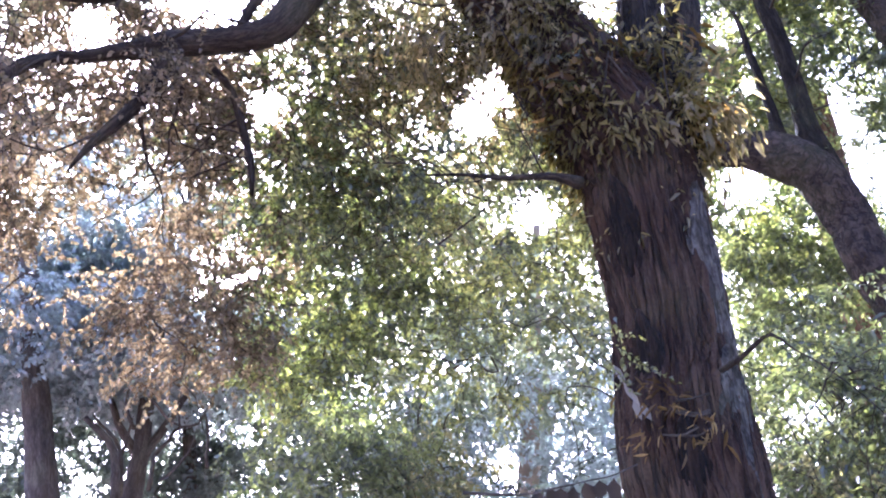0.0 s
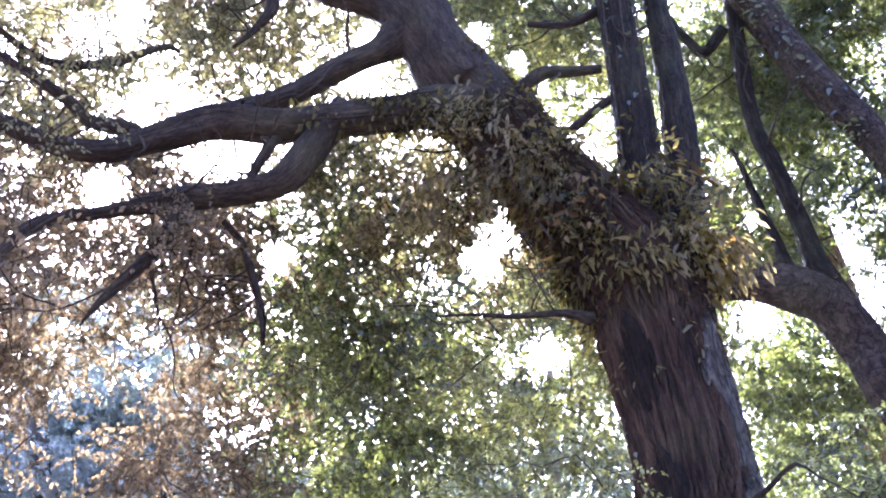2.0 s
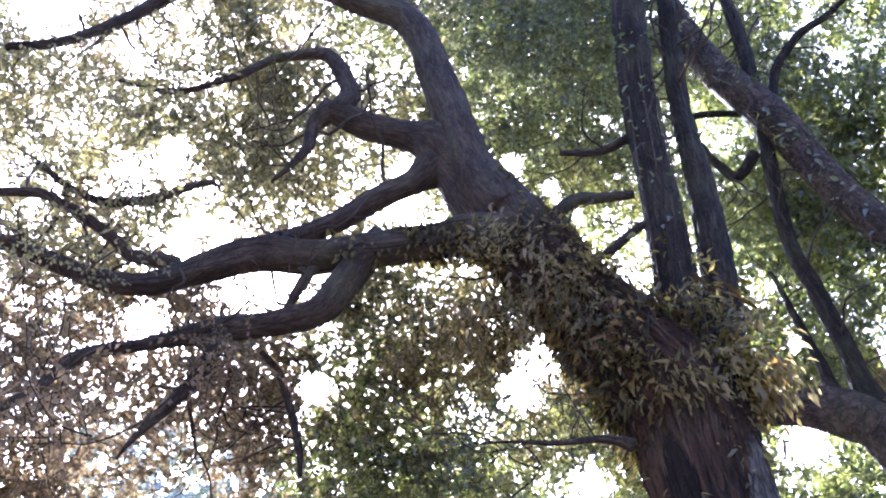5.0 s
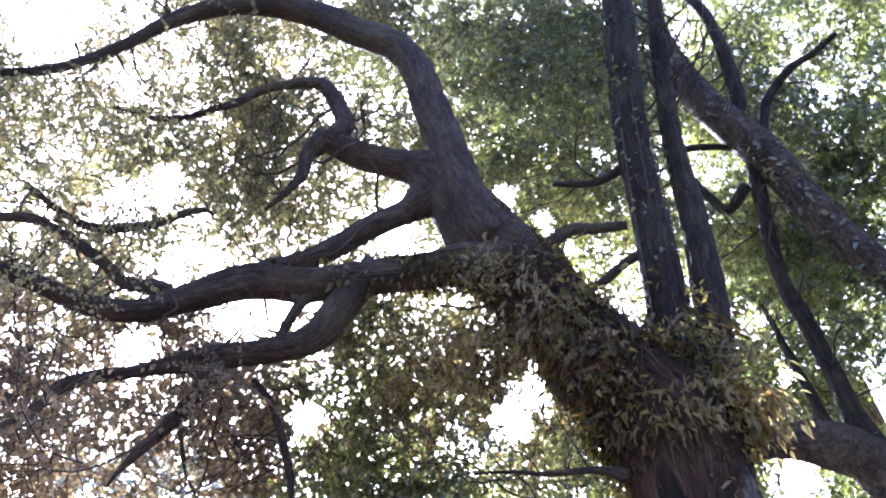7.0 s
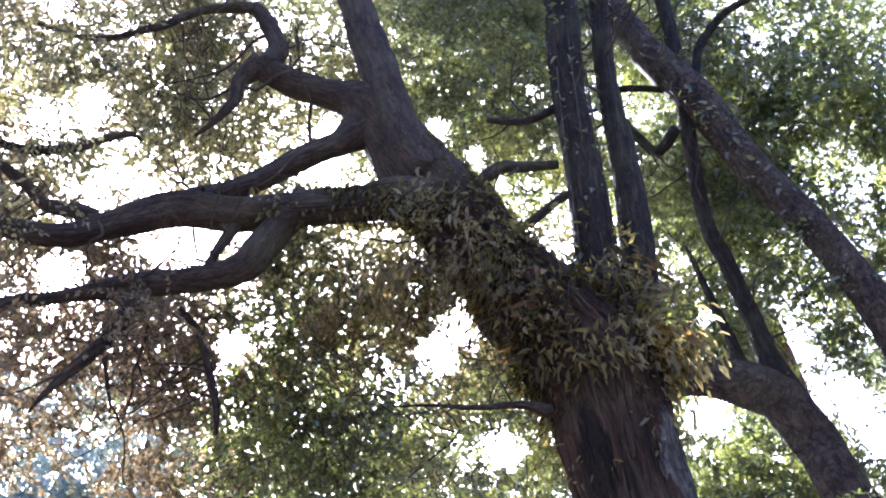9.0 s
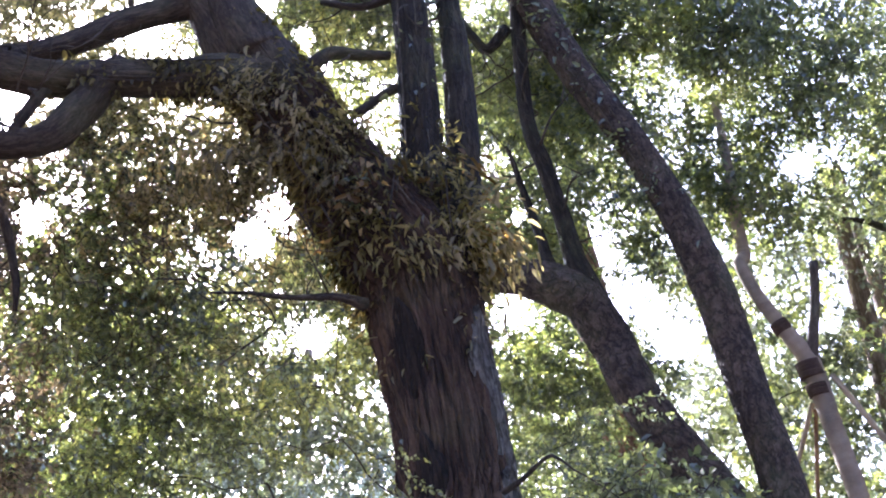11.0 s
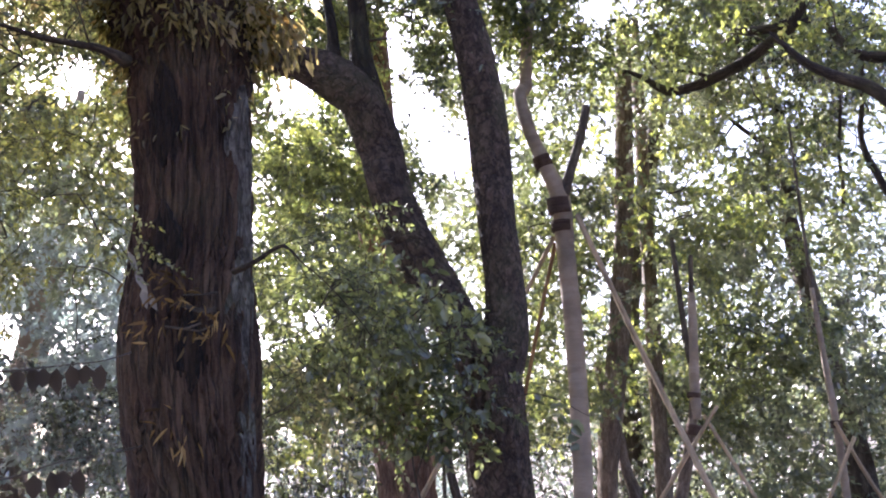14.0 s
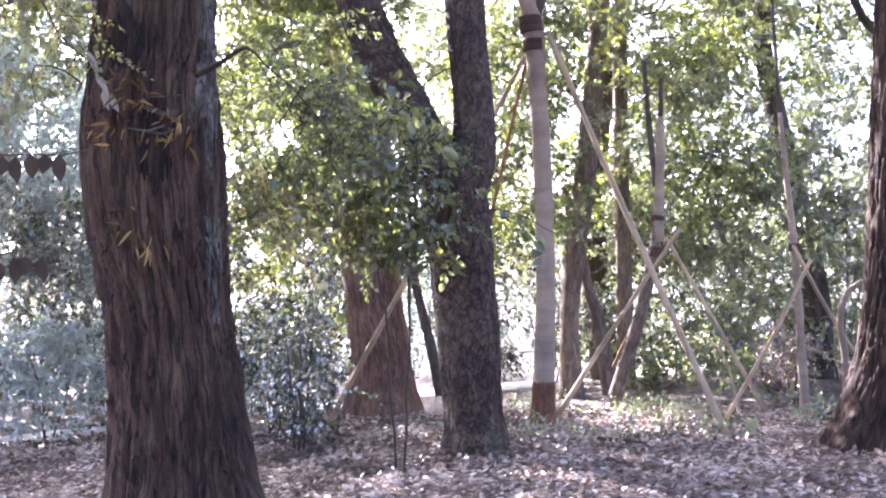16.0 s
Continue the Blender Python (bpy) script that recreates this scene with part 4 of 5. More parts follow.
                   ([(10.15, 12.98, 5.96, 0.044), (9.85, 13.21, 6.30, 0.038), (9.66, 13.36, 6.56, 0.032), (9.42, 13.52, 7.00, 0.019), (9.27, 13.62, 7.34, 0.009)], [(9.60, 13.27, 6.53, 0.025), (9.82, 13.11, 6.58, 0.025), (10.02, 12.96, 6.60, 0.025)], [(10.20, 12.95, 5.38, 0.031), (10.38, 12.80, 5.75, 0.025), (10.64, 12.59, 5.92, 0.019), (10.73, 12.51, 6.25, 0.009)], [(9.66, 13.36, 6.54, 0.019), (9.49, 13.48, 6.30, 0.013), (9.29, 13.61, 6.05, 0.009)]))
f4 = woodland_tree((*(8.23, 11.79), 0.0), [(8.25, 14.96, 3.08, 0.200), (8.43, 14.85, 4.25, 0.183), (8.73, 14.67, 5.63, 0.158), (9.02, 14.49, 6.99, 0.142), (9.36, 14.26, 8.39, 0.116)], "dark trunk in the shade")
f5 = woodland_tree((9.6, 9.0, 0.0), [(9.63, 8.73, -0.10, 0.237), (9.20, 9.17, 5.27, 0.215), (9.36, 8.99, 6.74, 0.192), (9.25, 9.11, 7.49, 0.151), (9.00, 9.37, 7.56, 0.129), (8.63, 9.73, 7.38, 0.105), (8.43, 9.92, 7.05, 0.097), (8.23, 10.10, 6.66, 0.081), (7.95, 10.32, 6.41, 0.073), (7.73, 10.50, 6.27, 0.073), (7.36, 10.78, 6.11, 0.066), (7.03, 11.01, 6.07, 0.055), (6.82, 11.15, 6.27, 0.037), (6.60, 11.28, 6.41, 0.025), (6.36, 11.43, 6.44, 0.012)], "tree with a long drooping limb", (), BARK_LIMB)
tube("limb", [(8.28, 10.05, 6.77, 0.067), (8.10, 10.20, 6.68, 0.059), (7.78, 10.46, 6.71, 0.048), (7.76, 10.48, 6.56, 0.031), (7.76, 10.48, 6.41, 0.015)], BARK_LIMB, f5, 10, 0.15, 0.1, 0, 0, "", 18.0, 0.04)
tube("limb", [(9.30, 9.06, 7.30, 0.075), (9.14, 9.23, 8.27, 0.070), (8.90, 9.47, 9.01, 0.063), (8.54, 9.81, 8.98, 0.055), (8.40, 9.95, 8.64, 0.051), (8.29, 10.04, 8.38, 0.049), (8.09, 10.21, 8.36, 0.043), (7.84, 10.41, 8.11, 0.032), (7.63, 10.58, 7.85, 0.016), (7.43, 10.73, 7.69, 0.011)], BARK_LIMB, f5, 10, 0.15, 0.1, 0, 0, "", 18.0, 0.04)
tube("limb", [(7.48, 10.69, 6.16, 0.031), (7.23, 10.87, 6.32, 0.020), (6.95, 11.06, 6.35, 0.010)], BARK_LIMB, f5, 10, 0.15, 0.1, 0, 0, "", 18.0, 0.04)
tube("limb", [(9.21, 9.16, 5.96, 0.087), (8.74, 9.63, 6.19, 0.058), (8.50, 9.86, 6.69, 0.052), (8.21, 10.11, 6.59, 0.044), (8.07, 10.23, 6.48, 0.029)], BARK_LIMB, f5, 10, 0.15, 0.1, 0, 0, "", 18.0, 0.04)
tube("limb", [(9.64, 8.70, 3.53, 0.063), (9.20, 9.16, 3.93, 0.056), (8.92, 9.43, 4.30, 0.049), (8.77, 9.57, 4.71, 0.043), (8.70, 9.64, 5.10, 0.036), (8.75, 9.59, 5.61, 0.029), (8.80, 9.54, 6.11, 0.015)], BARK_LIMB, f5, 10, 0.15, 0.1, 0, 0, "", 18.0, 0.04)
tube("limb", [(8.74, 10.14, 4.41, 0.025), (8.77, 10.11, 5.12, 0.023), (8.83, 10.06, 5.64, 0.021), (8.84, 10.05, 6.16, 0.016)], BARK_LIMB, f5, 10, 0.15, 0.1, 0, 0, "", 18.0, 0.04)
f6 = woodland_tree((-2.3, 19.5, 0.0), [(-7.39, 17.69, 4.09, 0.165), (-7.21, 17.76, 4.88, 0.155), (-7.03, 17.83, 6.05, 0.13), (-6.89, 17.89, 6.86, 0.136), (-6.75, 17.94, 8.67, 0.097)], "slim dark trunk with spreading boughs",
                   ([(-7.25, 17.75, 5.08, 0.092), (-7.45, 17.66, 5.48, 0.072), (-7.66, 17.58, 6.09, 0.052)], [(-7.17, 17.78, 4.88, 0.082), (-6.70, 17.96, 5.62, 0.072), (-6.42, 18.06, 6.00, 0.052)], [(-7.17, 16.70, 4.11, 0.077), (-7.20, 16.69, 4.93, 0.068), (-7.59, 16.51, 5.51, 0.049)]))
f7 = woodland_tree((-5.3, 17.5, 0.0), [(-8.16, 16.24, 3.95, 0.251), (-8.20, 16.22, 5.00, 0.234), (-8.29, 16.18, 6.39, 0.198), (-8.38, 16.13, 8.34, 0.143)], "dark trunk in the hazy shade")
f8 = woodland_tree((0.6, 18.5, 0.0), [(-0.92, 18.62, 2.81, 0.237), (-0.68, 18.63, 3.81, 0.188), (-0.40, 18.63, 5.24, 0.150), (-0.13, 18.63, 6.65, 0.102), (0.14, 18.63, 8.34, 0.073)], "pale-barked tree standing in the light",
                   ([(-0.50, 18.63, 4.66, 0.100), (-0.94, 18.62, 5.42, 0.080), (-1.27, 18.60, 6.39, 0.051)], [(-0.48, 18.63, 4.85, 0.080), (0.04, 18.63, 5.28, 0.070), (0.36, 18.63, 5.74, 0.050)]), BARK_PALE)
f9 = woodland_tree((-3.5, 23.0, 0.0), [(-7.41, 20.94, 8.64, 0.123), (-7.31, 20.97, 10.14, 0.113), (-7.18, 21.01, 11.19, 0.089), (-7.07, 21.05, 12.01, 0.065)], "distant slim forked grey trunk", ([(-7.28, 20.98, 10.40, 0.076), (-6.95, 21.09, 11.17, 0.051), (-6.87, 21.12, 11.72, 0.039)],))

woodland_tree((-0.84, 19.99, 0.0), [(-0.84, 19.99, -0.05, 0.2), (-0.84, 19.99, 1.47, 0.170), (-0.79, 19.99, 2.52, 0.160), (-0.47, 20.00, 3.98, 0.140), (-0.25, 20.01, 5.20, 0.130), (-0.18, 20.01, 5.92, 0.120), (-0.15, 20.01, 6.77, 0.100)], "hazy brown forked trunk beyond the pale path", ([(-0.43, 20.01, 4.18, 0.080), (-0.06, 20.01, 5.14, 0.070), (0.08, 20.01, 5.61, 0.050)], [(-0.27, 20.01, 5.09, 0.070), (-0.43, 20.01, 5.61, 0.060), (-0.41, 20.01, 5.92, 0.040)]), BARK_BROWN)

# lower ends of the trunks seen only above the ground carry on down to it
for t_, p_ in ((f6, [(-7.39, 17.69, 4.09, 0.165)]), (f7, [(-8.16, 16.24, 3.95, 0.251)]), (f8, [(-0.92, 18.62, 2.81, 0.237)]), (f9, [(-7.41, 20.94, 8.64, 0.123)]), (f4, [(8.25, 14.96, 3.08, 0.200)])):
    x, y, z, r = p_[0]
    t_["foot"] = 1
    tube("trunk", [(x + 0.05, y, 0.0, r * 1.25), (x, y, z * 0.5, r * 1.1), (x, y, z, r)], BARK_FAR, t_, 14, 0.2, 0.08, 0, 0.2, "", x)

# spreading boughs of the trees beyond
tube("limb", [(-6.96, 17.00, 5.31, 0.041), (-7.08, 16.95, 5.70, 0.032), (-7.03, 16.97, 5.98, 0.023)], BARK_FAR, f6, 10, 0.15, 0.12, 0, 0, "", 101.0, 0.05)
tube("limb", [(-7.19, 16.91, 4.22, 0.045), (-7.16, 16.92, 4.95, 0.038), (-7.35, 16.84, 5.34, 0.027), (-7.55, 16.75, 5.59, 0.018)], BARK_FAR, f6, 10, 0.15, 0.12, 0, 0, "", 103.0, 0.05)
tube("limb", [(-7.15, 16.92, 4.90, 0.027), (-7.04, 16.97, 5.22, 0.023), (-6.98, 16.99, 5.50, 0.013)], BARK_FAR, f6, 10, 0.15, 0.12, 0, 0, "", 105.0, 0.05)
tube("limb", [(-6.78, 17.07, 4.28, 0.041), (-6.68, 17.11, 4.82, 0.036), (-6.44, 17.20, 5.08, 0.027), (-6.28, 17.26, 5.30, 0.023), (-6.00, 17.36, 5.31, 0.020), (-5.73, 17.45, 5.79, 0.013)], BARK_FAR, f6, 10, 0.15, 0.12, 0, 0, "", 107.0, 0.05)
tube("limb", [(-6.28, 17.26, 5.30, 0.020), (-6.32, 17.25, 5.64, 0.016), (-6.20, 17.29, 5.92, 0.009)], BARK_FAR, f6, 10, 0.15, 0.12, 0, 0, "", 109.0, 0.05)
tube("limb", [(-5.89, 17.40, 4.56, 0.032), (-5.85, 17.41, 5.12, 0.027), (-5.89, 17.40, 5.51, 0.018)], BARK_FAR, f6, 10, 0.15, 0.12, 0, 0, "", 111.0, 0.05)
tube("limb", [(-6.74, 17.09, 5.86, 0.027), (-6.43, 17.21, 5.41, 0.023), (-6.18, 17.30, 5.25, 0.013)], BARK_FAR, f6, 10, 0.15, 0.12, 0, 0, "", 113.0, 0.05)
tube("limb", [(-6.59, 17.15, 4.44, 0.027), (-6.15, 17.31, 4.86, 0.023), (-6.05, 17.34, 5.14, 0.013)], BARK_FAR, f6, 10, 0.15, 0.12, 0, 0, "", 115.0, 0.05)
tube("limb", [(-8.37, 16.36, 4.42, 0.054), (-8.26, 16.41, 5.40, 0.045), (-8.30, 16.39, 6.05, 0.036)], BARK_FAR, f6, 10, 0.15, 0.12, 0, 0, "", 117.0, 0.05)
tube("limb", [(-8.45, 16.32, 5.97, 0.027), (-8.61, 16.24, 6.35, 0.023), (-8.83, 16.11, 6.54, 0.018)], BARK_FAR, f6, 10, 0.15, 0.12, 0, 0, "", 119.0, 0.05)
tube("limb", [(-0.37, 18.73, 5.26, 0.140), (-0.30, 18.73, 5.86, 0.120), (-0.18, 18.73, 6.36, 0.090)], BARK_BROWN, f8, 10, 0.15, 0.12, 0, 0, "", 121.0, 0.05)
tube("limb", [(-0.57, 18.73, 5.23, 0.070), (-0.50, 18.73, 5.79, 0.060), (-0.52, 18.73, 6.31, 0.040)], BARK_BROWN, f8, 10, 0.15, 0.12, 0, 0, "", 123.0, 0.05)
tube("limb", [(-0.88, 18.72, 5.23, 0.070), (-1.00, 18.71, 5.44, 0.060), (-1.12, 18.71, 5.87, 0.045)], BARK_BROWN, f8, 10, 0.15, 0.12, 0, 0, "", 125.0, 0.05)
tube("limb", [(-0.18, 18.73, 5.18, 0.060), (-0.06, 18.73, 5.52, 0.050), (-0.06, 18.73, 5.93, 0.030)], BARK_BROWN, f8, 10, 0.15, 0.12, 0, 0, "", 127.0, 0.05)
tube("limb", [(-0.03, 18.73, 5.21, 0.070), (0.19, 18.73, 5.36, 0.060), (0.29, 18.73, 5.48, 0.030)], BARK_BROWN, f8, 10, 0.15, 0.12, 0, 0, "", 129.0, 0.05)
tube("limb", [(-2.02, 18.64, 5.70, 0.060), (-1.74, 18.66, 5.90, 0.055), (-1.37, 18.69, 6.32, 0.045), (-1.15, 18.71, 6.61, 0.030)], BARK_BROWN, f8, 10, 0.15, 0.12, 0, 0, "", 131.0, 0.05)
tube("limb", [(-2.63, 18.56, 5.20, 0.070), (-2.35, 18.60, 5.47, 0.060), (-2.02, 18.64, 5.70, 0.050)], BARK_BROWN, f8, 10, 0.15, 0.12, 0, 0, "", 133.0, 0.05)
tube("limb", [(-0.72, 18.72, 3.54, 0.200), (-0.58, 18.73, 4.29, 0.180), (-0.37, 18.73, 5.26, 0.150)], BARK_BROWN, f8, 10, 0.15, 0.12, 0, 0, "", 135.0, 0.05)
tube("limb", [(-6.53, 19.61, 9.67, 0.060), (-6.78, 19.52, 10.11, 0.050), (-6.92, 19.48, 10.68, 0.040)], BARK_FAR, f9, 10, 0.15, 0.12, 0, 0, "", 137.0, 0.05)
tube("limb", [(-6.56, 19.60, 9.86, 0.050), (-6.61, 19.58, 10.35, 0.040), (-6.46, 19.63, 10.73, 0.030)], BARK_FAR, f9, 10, 0.15, 0.12, 0, 0, "", 139.0, 0.05)

# ---------------------------------------------------------------- crowns
foliage(great, (-3.49, 7.04, 9.33, 1.96, 0.90, 2.30, 26), 500, LEAF_OLIVE, 0.072, boughs=34)
foliage(great, (-4.29, 8.76, 10.52, 2.63, 0.90, 3.33, 26), 389, LEAF_TAN, 0.078, boughs=18)
foliage(great, (-1.70, 7.95, 9.47, 1.36, 0.80, 1.93, 11), 310, LEAF_OLIVE, 0.072, boughs=18)
foliage(great, (-3.63, 6.51, 6.27, 0.87, 0.70, 1.09, 29), 82, LEAF_TAN, 0.072, boughs=14)
foliage(great, (0.25, 8.89, 10.38, 1.64, 0.90, 2.43, -3), 529, LEAF_DARK, 0.078, boughs=6)
foliage(great, (0.38, 9.78, 10.95, 1.71, 0.60, 2.58, -3), 176, LEAF_YELLOW, 0.078, boughs=0)
foliage(great, (0.58, 9.17, 8.40, 1.14, 0.80, 1.05, -5), 95, LEAF_YELLOW, 0.078, boughs=4)
foliage(forked, (2.60, 11.05, 10.43, 1.37, 0.70, 3.28, -14), 351, LEAF_DARK, 0.078, boughs=6)
foliage(great, (-1.18, 8.14, 6.43, 1.19, 0.70, 0.81, 7), 86, LEAF_OLIVE, 0.072, boughs=5)
foliage(great, (-3.31, 7.19, 5.91, 1.26, 0.70, 0.91, 24), 150, LEAF_TAN, 0.072, boughs=10)
foliage(f6, (-8.68, 20.40, 11.75, 3.34, 1.50, 1.55, 23), 98, LEAF_PALE, 0.180, boughs=4)
foliage(great, (-3.30, 7.30, 5.69, 1.17, 0.60, 0.89, 24), 72, LEAF_TAN, 0.072, boughs=5)
foliage(great, (-2.52, 7.53, 6.10, 0.85, 0.60, 0.71, 18), 41, LEAF_TAN, 0.072, boughs=3)
foliage(great, (1.81, 7.46, 3.08, 0.50, 0.50, 0.59, -14), 9, LEAF_DARK, 0.102, boughs=3)
foliage(forked, (2.24, 8.69, 2.81, 0.68, 0.50, 0.73, -14), 25, LEAF_DARK, 0.102, boughs=5)
foliage(forked, (2.12, 9.19, 2.61, 0.60, 0.40, 0.61, -14), 14, LEAF_DARK, 0.102, boughs=3)
foliage(great, (-0.79, 8.51, 6.71, 1.13, 0.70, 1.31, 4), 199, LEAF_OLIVE, 0.072, boughs=6)
foliage(great, (-1.77, 8.31, 4.03, 1.01, 0.60, 0.62, 11), 72, LEAF_GREEN, 0.072, boughs=4)
foliage(great, (0.90, 10.54, 11.75, 1.78, 0.60, 2.59, -6), 378, LEAF_DARK, 0.084, boughs=3)
foliage(great, (-0.48, 6.70, 4.07, 0.45, 0.40, 0.43, 3), 5, LEAF_DARK, 0.090, boughs=2)
foliage(great, (-2.59, 7.47, 4.10, 0.64, 0.50, 0.45, 18), 54, LEAF_TAN, 0.072, boughs=3)
foliage(great, (-3.79, 6.95, 4.44, 0.35, 0.50, 0.32, 28), 6, LEAF_TAN, 0.072, boughs=1)
foliage(great, (-1.61, 7.93, 5.08, 0.87, 0.70, 1.49, 11), 90, LEAF_GREEN, 0.072, boughs=7)
foliage(great, (-1.52, 8.56, 5.42, 0.74, 0.50, 1.51, 9), 52, LEAF_GREEN, 0.078, boughs=3)
foliage(great, (-1.60, 7.42, 5.07, 0.48, 0.40, 0.95, 11), 13, LEAF_YELLOW, 0.072, boughs=2)
foliage(great, (-0.69, 7.85, 5.56, 0.92, 0.50, 1.03, 4), 48, LEAF_OLIVE, 0.072, boughs=3)
foliage(great, (-0.09, 9.17, 4.71, 0.96, 0.80, 1.39, -0), 84, LEAF_YELLOW, 0.078, boughs=14)
foliage(red, (-0.02, 13.17, 6.36, 1.47, 1.00, 1.88, -0), 67, LEAF_PALE, 0.102, boughs=3)
foliage(forked, (4.35, 11.21, 10.74, 1.68, 0.80, 3.02, -22), 367, LEAF_GREEN, 0.090, boughs=8)
foliage(forked, (5.18, 12.05, 11.62, 1.92, 0.80, 3.31, -24), 184, LEAF_DARK, 0.096, boughs=0)
foliage(forked, (2.49, 11.28, 8.18, 0.84, 0.70, 1.78, -14), 108, LEAF_DARK, 0.090, boughs=4)
foliage(forked, (3.03, 11.56, 7.89, 1.35, 0.80, 1.93, -16), 125, LEAF_GREEN, 0.090, boughs=5)
foliage(forked, (4.71, 11.34, 8.43, 1.49, 0.80, 2.81, -24), 182, LEAF_GREEN, 0.090, boughs=4)
foliage(forked, (5.67, 10.68, 7.72, 1.85, 0.80, 1.75, -30), 193, LEAF_DARK, 0.090, boughs=8)
foliage(forked, (4.53, 11.78, 8.08, 2.45, 0.80, 2.16, -22), 174, LEAF_DARK, 0.096, boughs=3)
foliage(forked, (2.77, 11.30, 4.86, 1.21, 0.90, 1.91, -15), 166, LEAF_DARK, 0.090, boughs=4)
foliage(f5, (8.02, 10.27, 7.60, 1.74, 1.20, 1.99, -39), 81, LEAF_GREEN, 0.096, boughs=12)
foliage(f5, (7.83, 11.17, 4.35, 1.47, 1.20, 1.57, -36), 59, LEAF_GREEN, 0.102, boughs=4)
foliage(f2, (7.13, 12.72, 5.46, 1.83, 1.40, 2.13, -30), 131, LEAF_PALE, 0.108, boughs=5)
foliage(red, (-0.73, 11.72, 6.26, 1.44, 1.00, 1.34, 2), 132, LEAF_YELLOW, 0.096, boughs=5)
foliage(red, (-0.85, 13.71, 4.89, 1.62, 1.00, 1.13, 3), 46, LEAF_PALE, 0.102, boughs=4)
foliage(red, (3.32, 14.80, 5.81, 1.16, 1.00, 1.97, -14), 129, LEAF_GREEN, 0.096, boughs=4)
foliage(f3, (10.13, 13.00, 4.00, 2.66, 1.80, 2.68, -38), 270, LEAF_PALE, 0.108, boughs=8)
foliage(f3, (10.69, 13.20, 6.74, 2.45, 1.50, 1.97, -39), 120, LEAF_DARK, 0.102, boughs=4)
foliage(f3, (9.51, 13.09, 6.18, 0.98, 0.80, 0.83, -36), 35, LEAF_DARK, 0.096, boughs=4)
foliage(f5, (7.72, 9.69, 6.29, 1.33, 0.50, 0.97, -39), 22, LEAF_GREEN, 0.090, boughs=5)
foliage(f5, (7.62, 11.29, 8.52, 1.37, 0.70, 1.53, -35), 76, LEAF_DARK, 0.096, boughs=5)
foliage(f5, (8.83, 11.10, 7.27, 1.54, 0.70, 1.22, -39), 77, LEAF_DARK, 0.096, boughs=6)
foliage(f5, (9.52, 12.27, 7.90, 1.77, 1.00, 2.09, -39), 129, LEAF_DARK, 0.090, boughs=10)
foliage(f1, (7.93, 14.45, 4.85, 2.14, 1.80, 3.46, -29), 273, LEAF_GREEN, 0.120, boughs=6)
foliage(red, (5.35, 15.63, 5.27, 1.17, 1.20, 1.28, -19), 68, LEAF_PALE, 0.114, boughs=4)
foliage(red, (4.78, 14.24, 7.30, 1.02, 1.00, 0.82, -19), 41, LEAF_PALE, 0.108, boughs=3)
foliage(f1, (5.53, 12.11, 2.76, 0.85, 0.50, 0.85, -25), 29, LEAF_DARK, 0.096, boughs=4)
foliage(forked, (2.73, 9.12, 2.68, 0.36, 0.30, 0.41, -17), 6, LEAF_SHADE, 0.102, boughs=3)
foliage(red, (3.46, 14.78, 3.58, 1.47, 1.00, 2.71, -13), 205, LEAF_GREEN, 0.102, boughs=6)
foliage(red, (-0.33, 15.47, 3.85, 1.83, 1.40, 2.18, 1), 148, LEAF_HAZE_BLUE, 0.120, boughs=4)
foliage(f8, (-0.93, 18.62, 4.42, 2.59, 2.00, 1.41, 2), 240, LEAF_HAZE_BLUE, 0.11, boughs=5)
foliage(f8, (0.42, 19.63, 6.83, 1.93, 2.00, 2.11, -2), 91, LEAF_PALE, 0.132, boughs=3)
foliage(f6, (-6.30, 19.16, 6.75, 3.03, 2.00, 1.0, 18), 480, LEAF_HAZE_BLUE, 0.115, boughs=5)
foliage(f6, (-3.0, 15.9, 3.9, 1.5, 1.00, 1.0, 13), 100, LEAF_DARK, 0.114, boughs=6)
foliage(f7, (-8.91, 19.21, 8.15, 1.99, 1.20, 1.71, 25), 700, LEAF_HAZE_BLUE, 0.13, boughs=5)
foliage(f7, (-8.73, 17.07, 7.0, 2.47, 2.00, 1.15, 27), 520, LEAF_HAZE_BLUE, 0.11, boughs=5)
foliage(f9, (-3.30, 18.87, 6.12, 2.28, 2.00, 1.81, 10), 134, LEAF_PALE, 0.156, boughs=4)
foliage(f9, (-7.36, 23.02, 10.02, 3.38, 1.50, 2.00, 18), 117, LEAF_PALE, 0.192, boughs=3)


foliage(great, (-1.94, 8.17, 6.39, 0.75, 0.60, 0.81, 13), 24, LEAF_TAN, 0.072, boughs=4)
foliage(f9, (-2.81, 16.96, 9.15, 3.26, 1.50, 3.56, 9), 104, LEAF_YELLOW, 0.144, boughs=4)
foliage(forked, (2.56, 10.73, 6.96, 0.77, 0.50, 1.29, -14), 51, LEAF_GREEN, 0.084, boughs=4)
foliage(forked, (2.31, 10.83, 5.42, 0.61, 0.40, 0.71, -14), 35, LEAF_GREEN, 0.084, boughs=4)
foliage(great, (-0.43, 7.06, 4.64, 0.48, 0.30, 0.24, 2), 6, LEAF_DARK, 0.084, boughs=4)
foliage(great, (-0.23, 6.95, 4.86, 0.52, 0.40, 0.48, 1), 10, LEAF_DARK, 0.084, boughs=3)

foliage(great, (0.12, 6.30, 3.07, 0.22, 0.30, 0.25, -1), 2, LEAF_YELLOW, 0.090, boughs=2)
foliage(forked, (2.84, 8.54, 2.64, 0.43, 0.30, 0.39, -18), 4, LEAF_DARK, 0.120, boughs=4)
foliage(forked, (3.43, 8.75, 2.26, 0.35, 0.20, 0.30, -21), 2, LEAF_GREEN, 0.120, boughs=3)

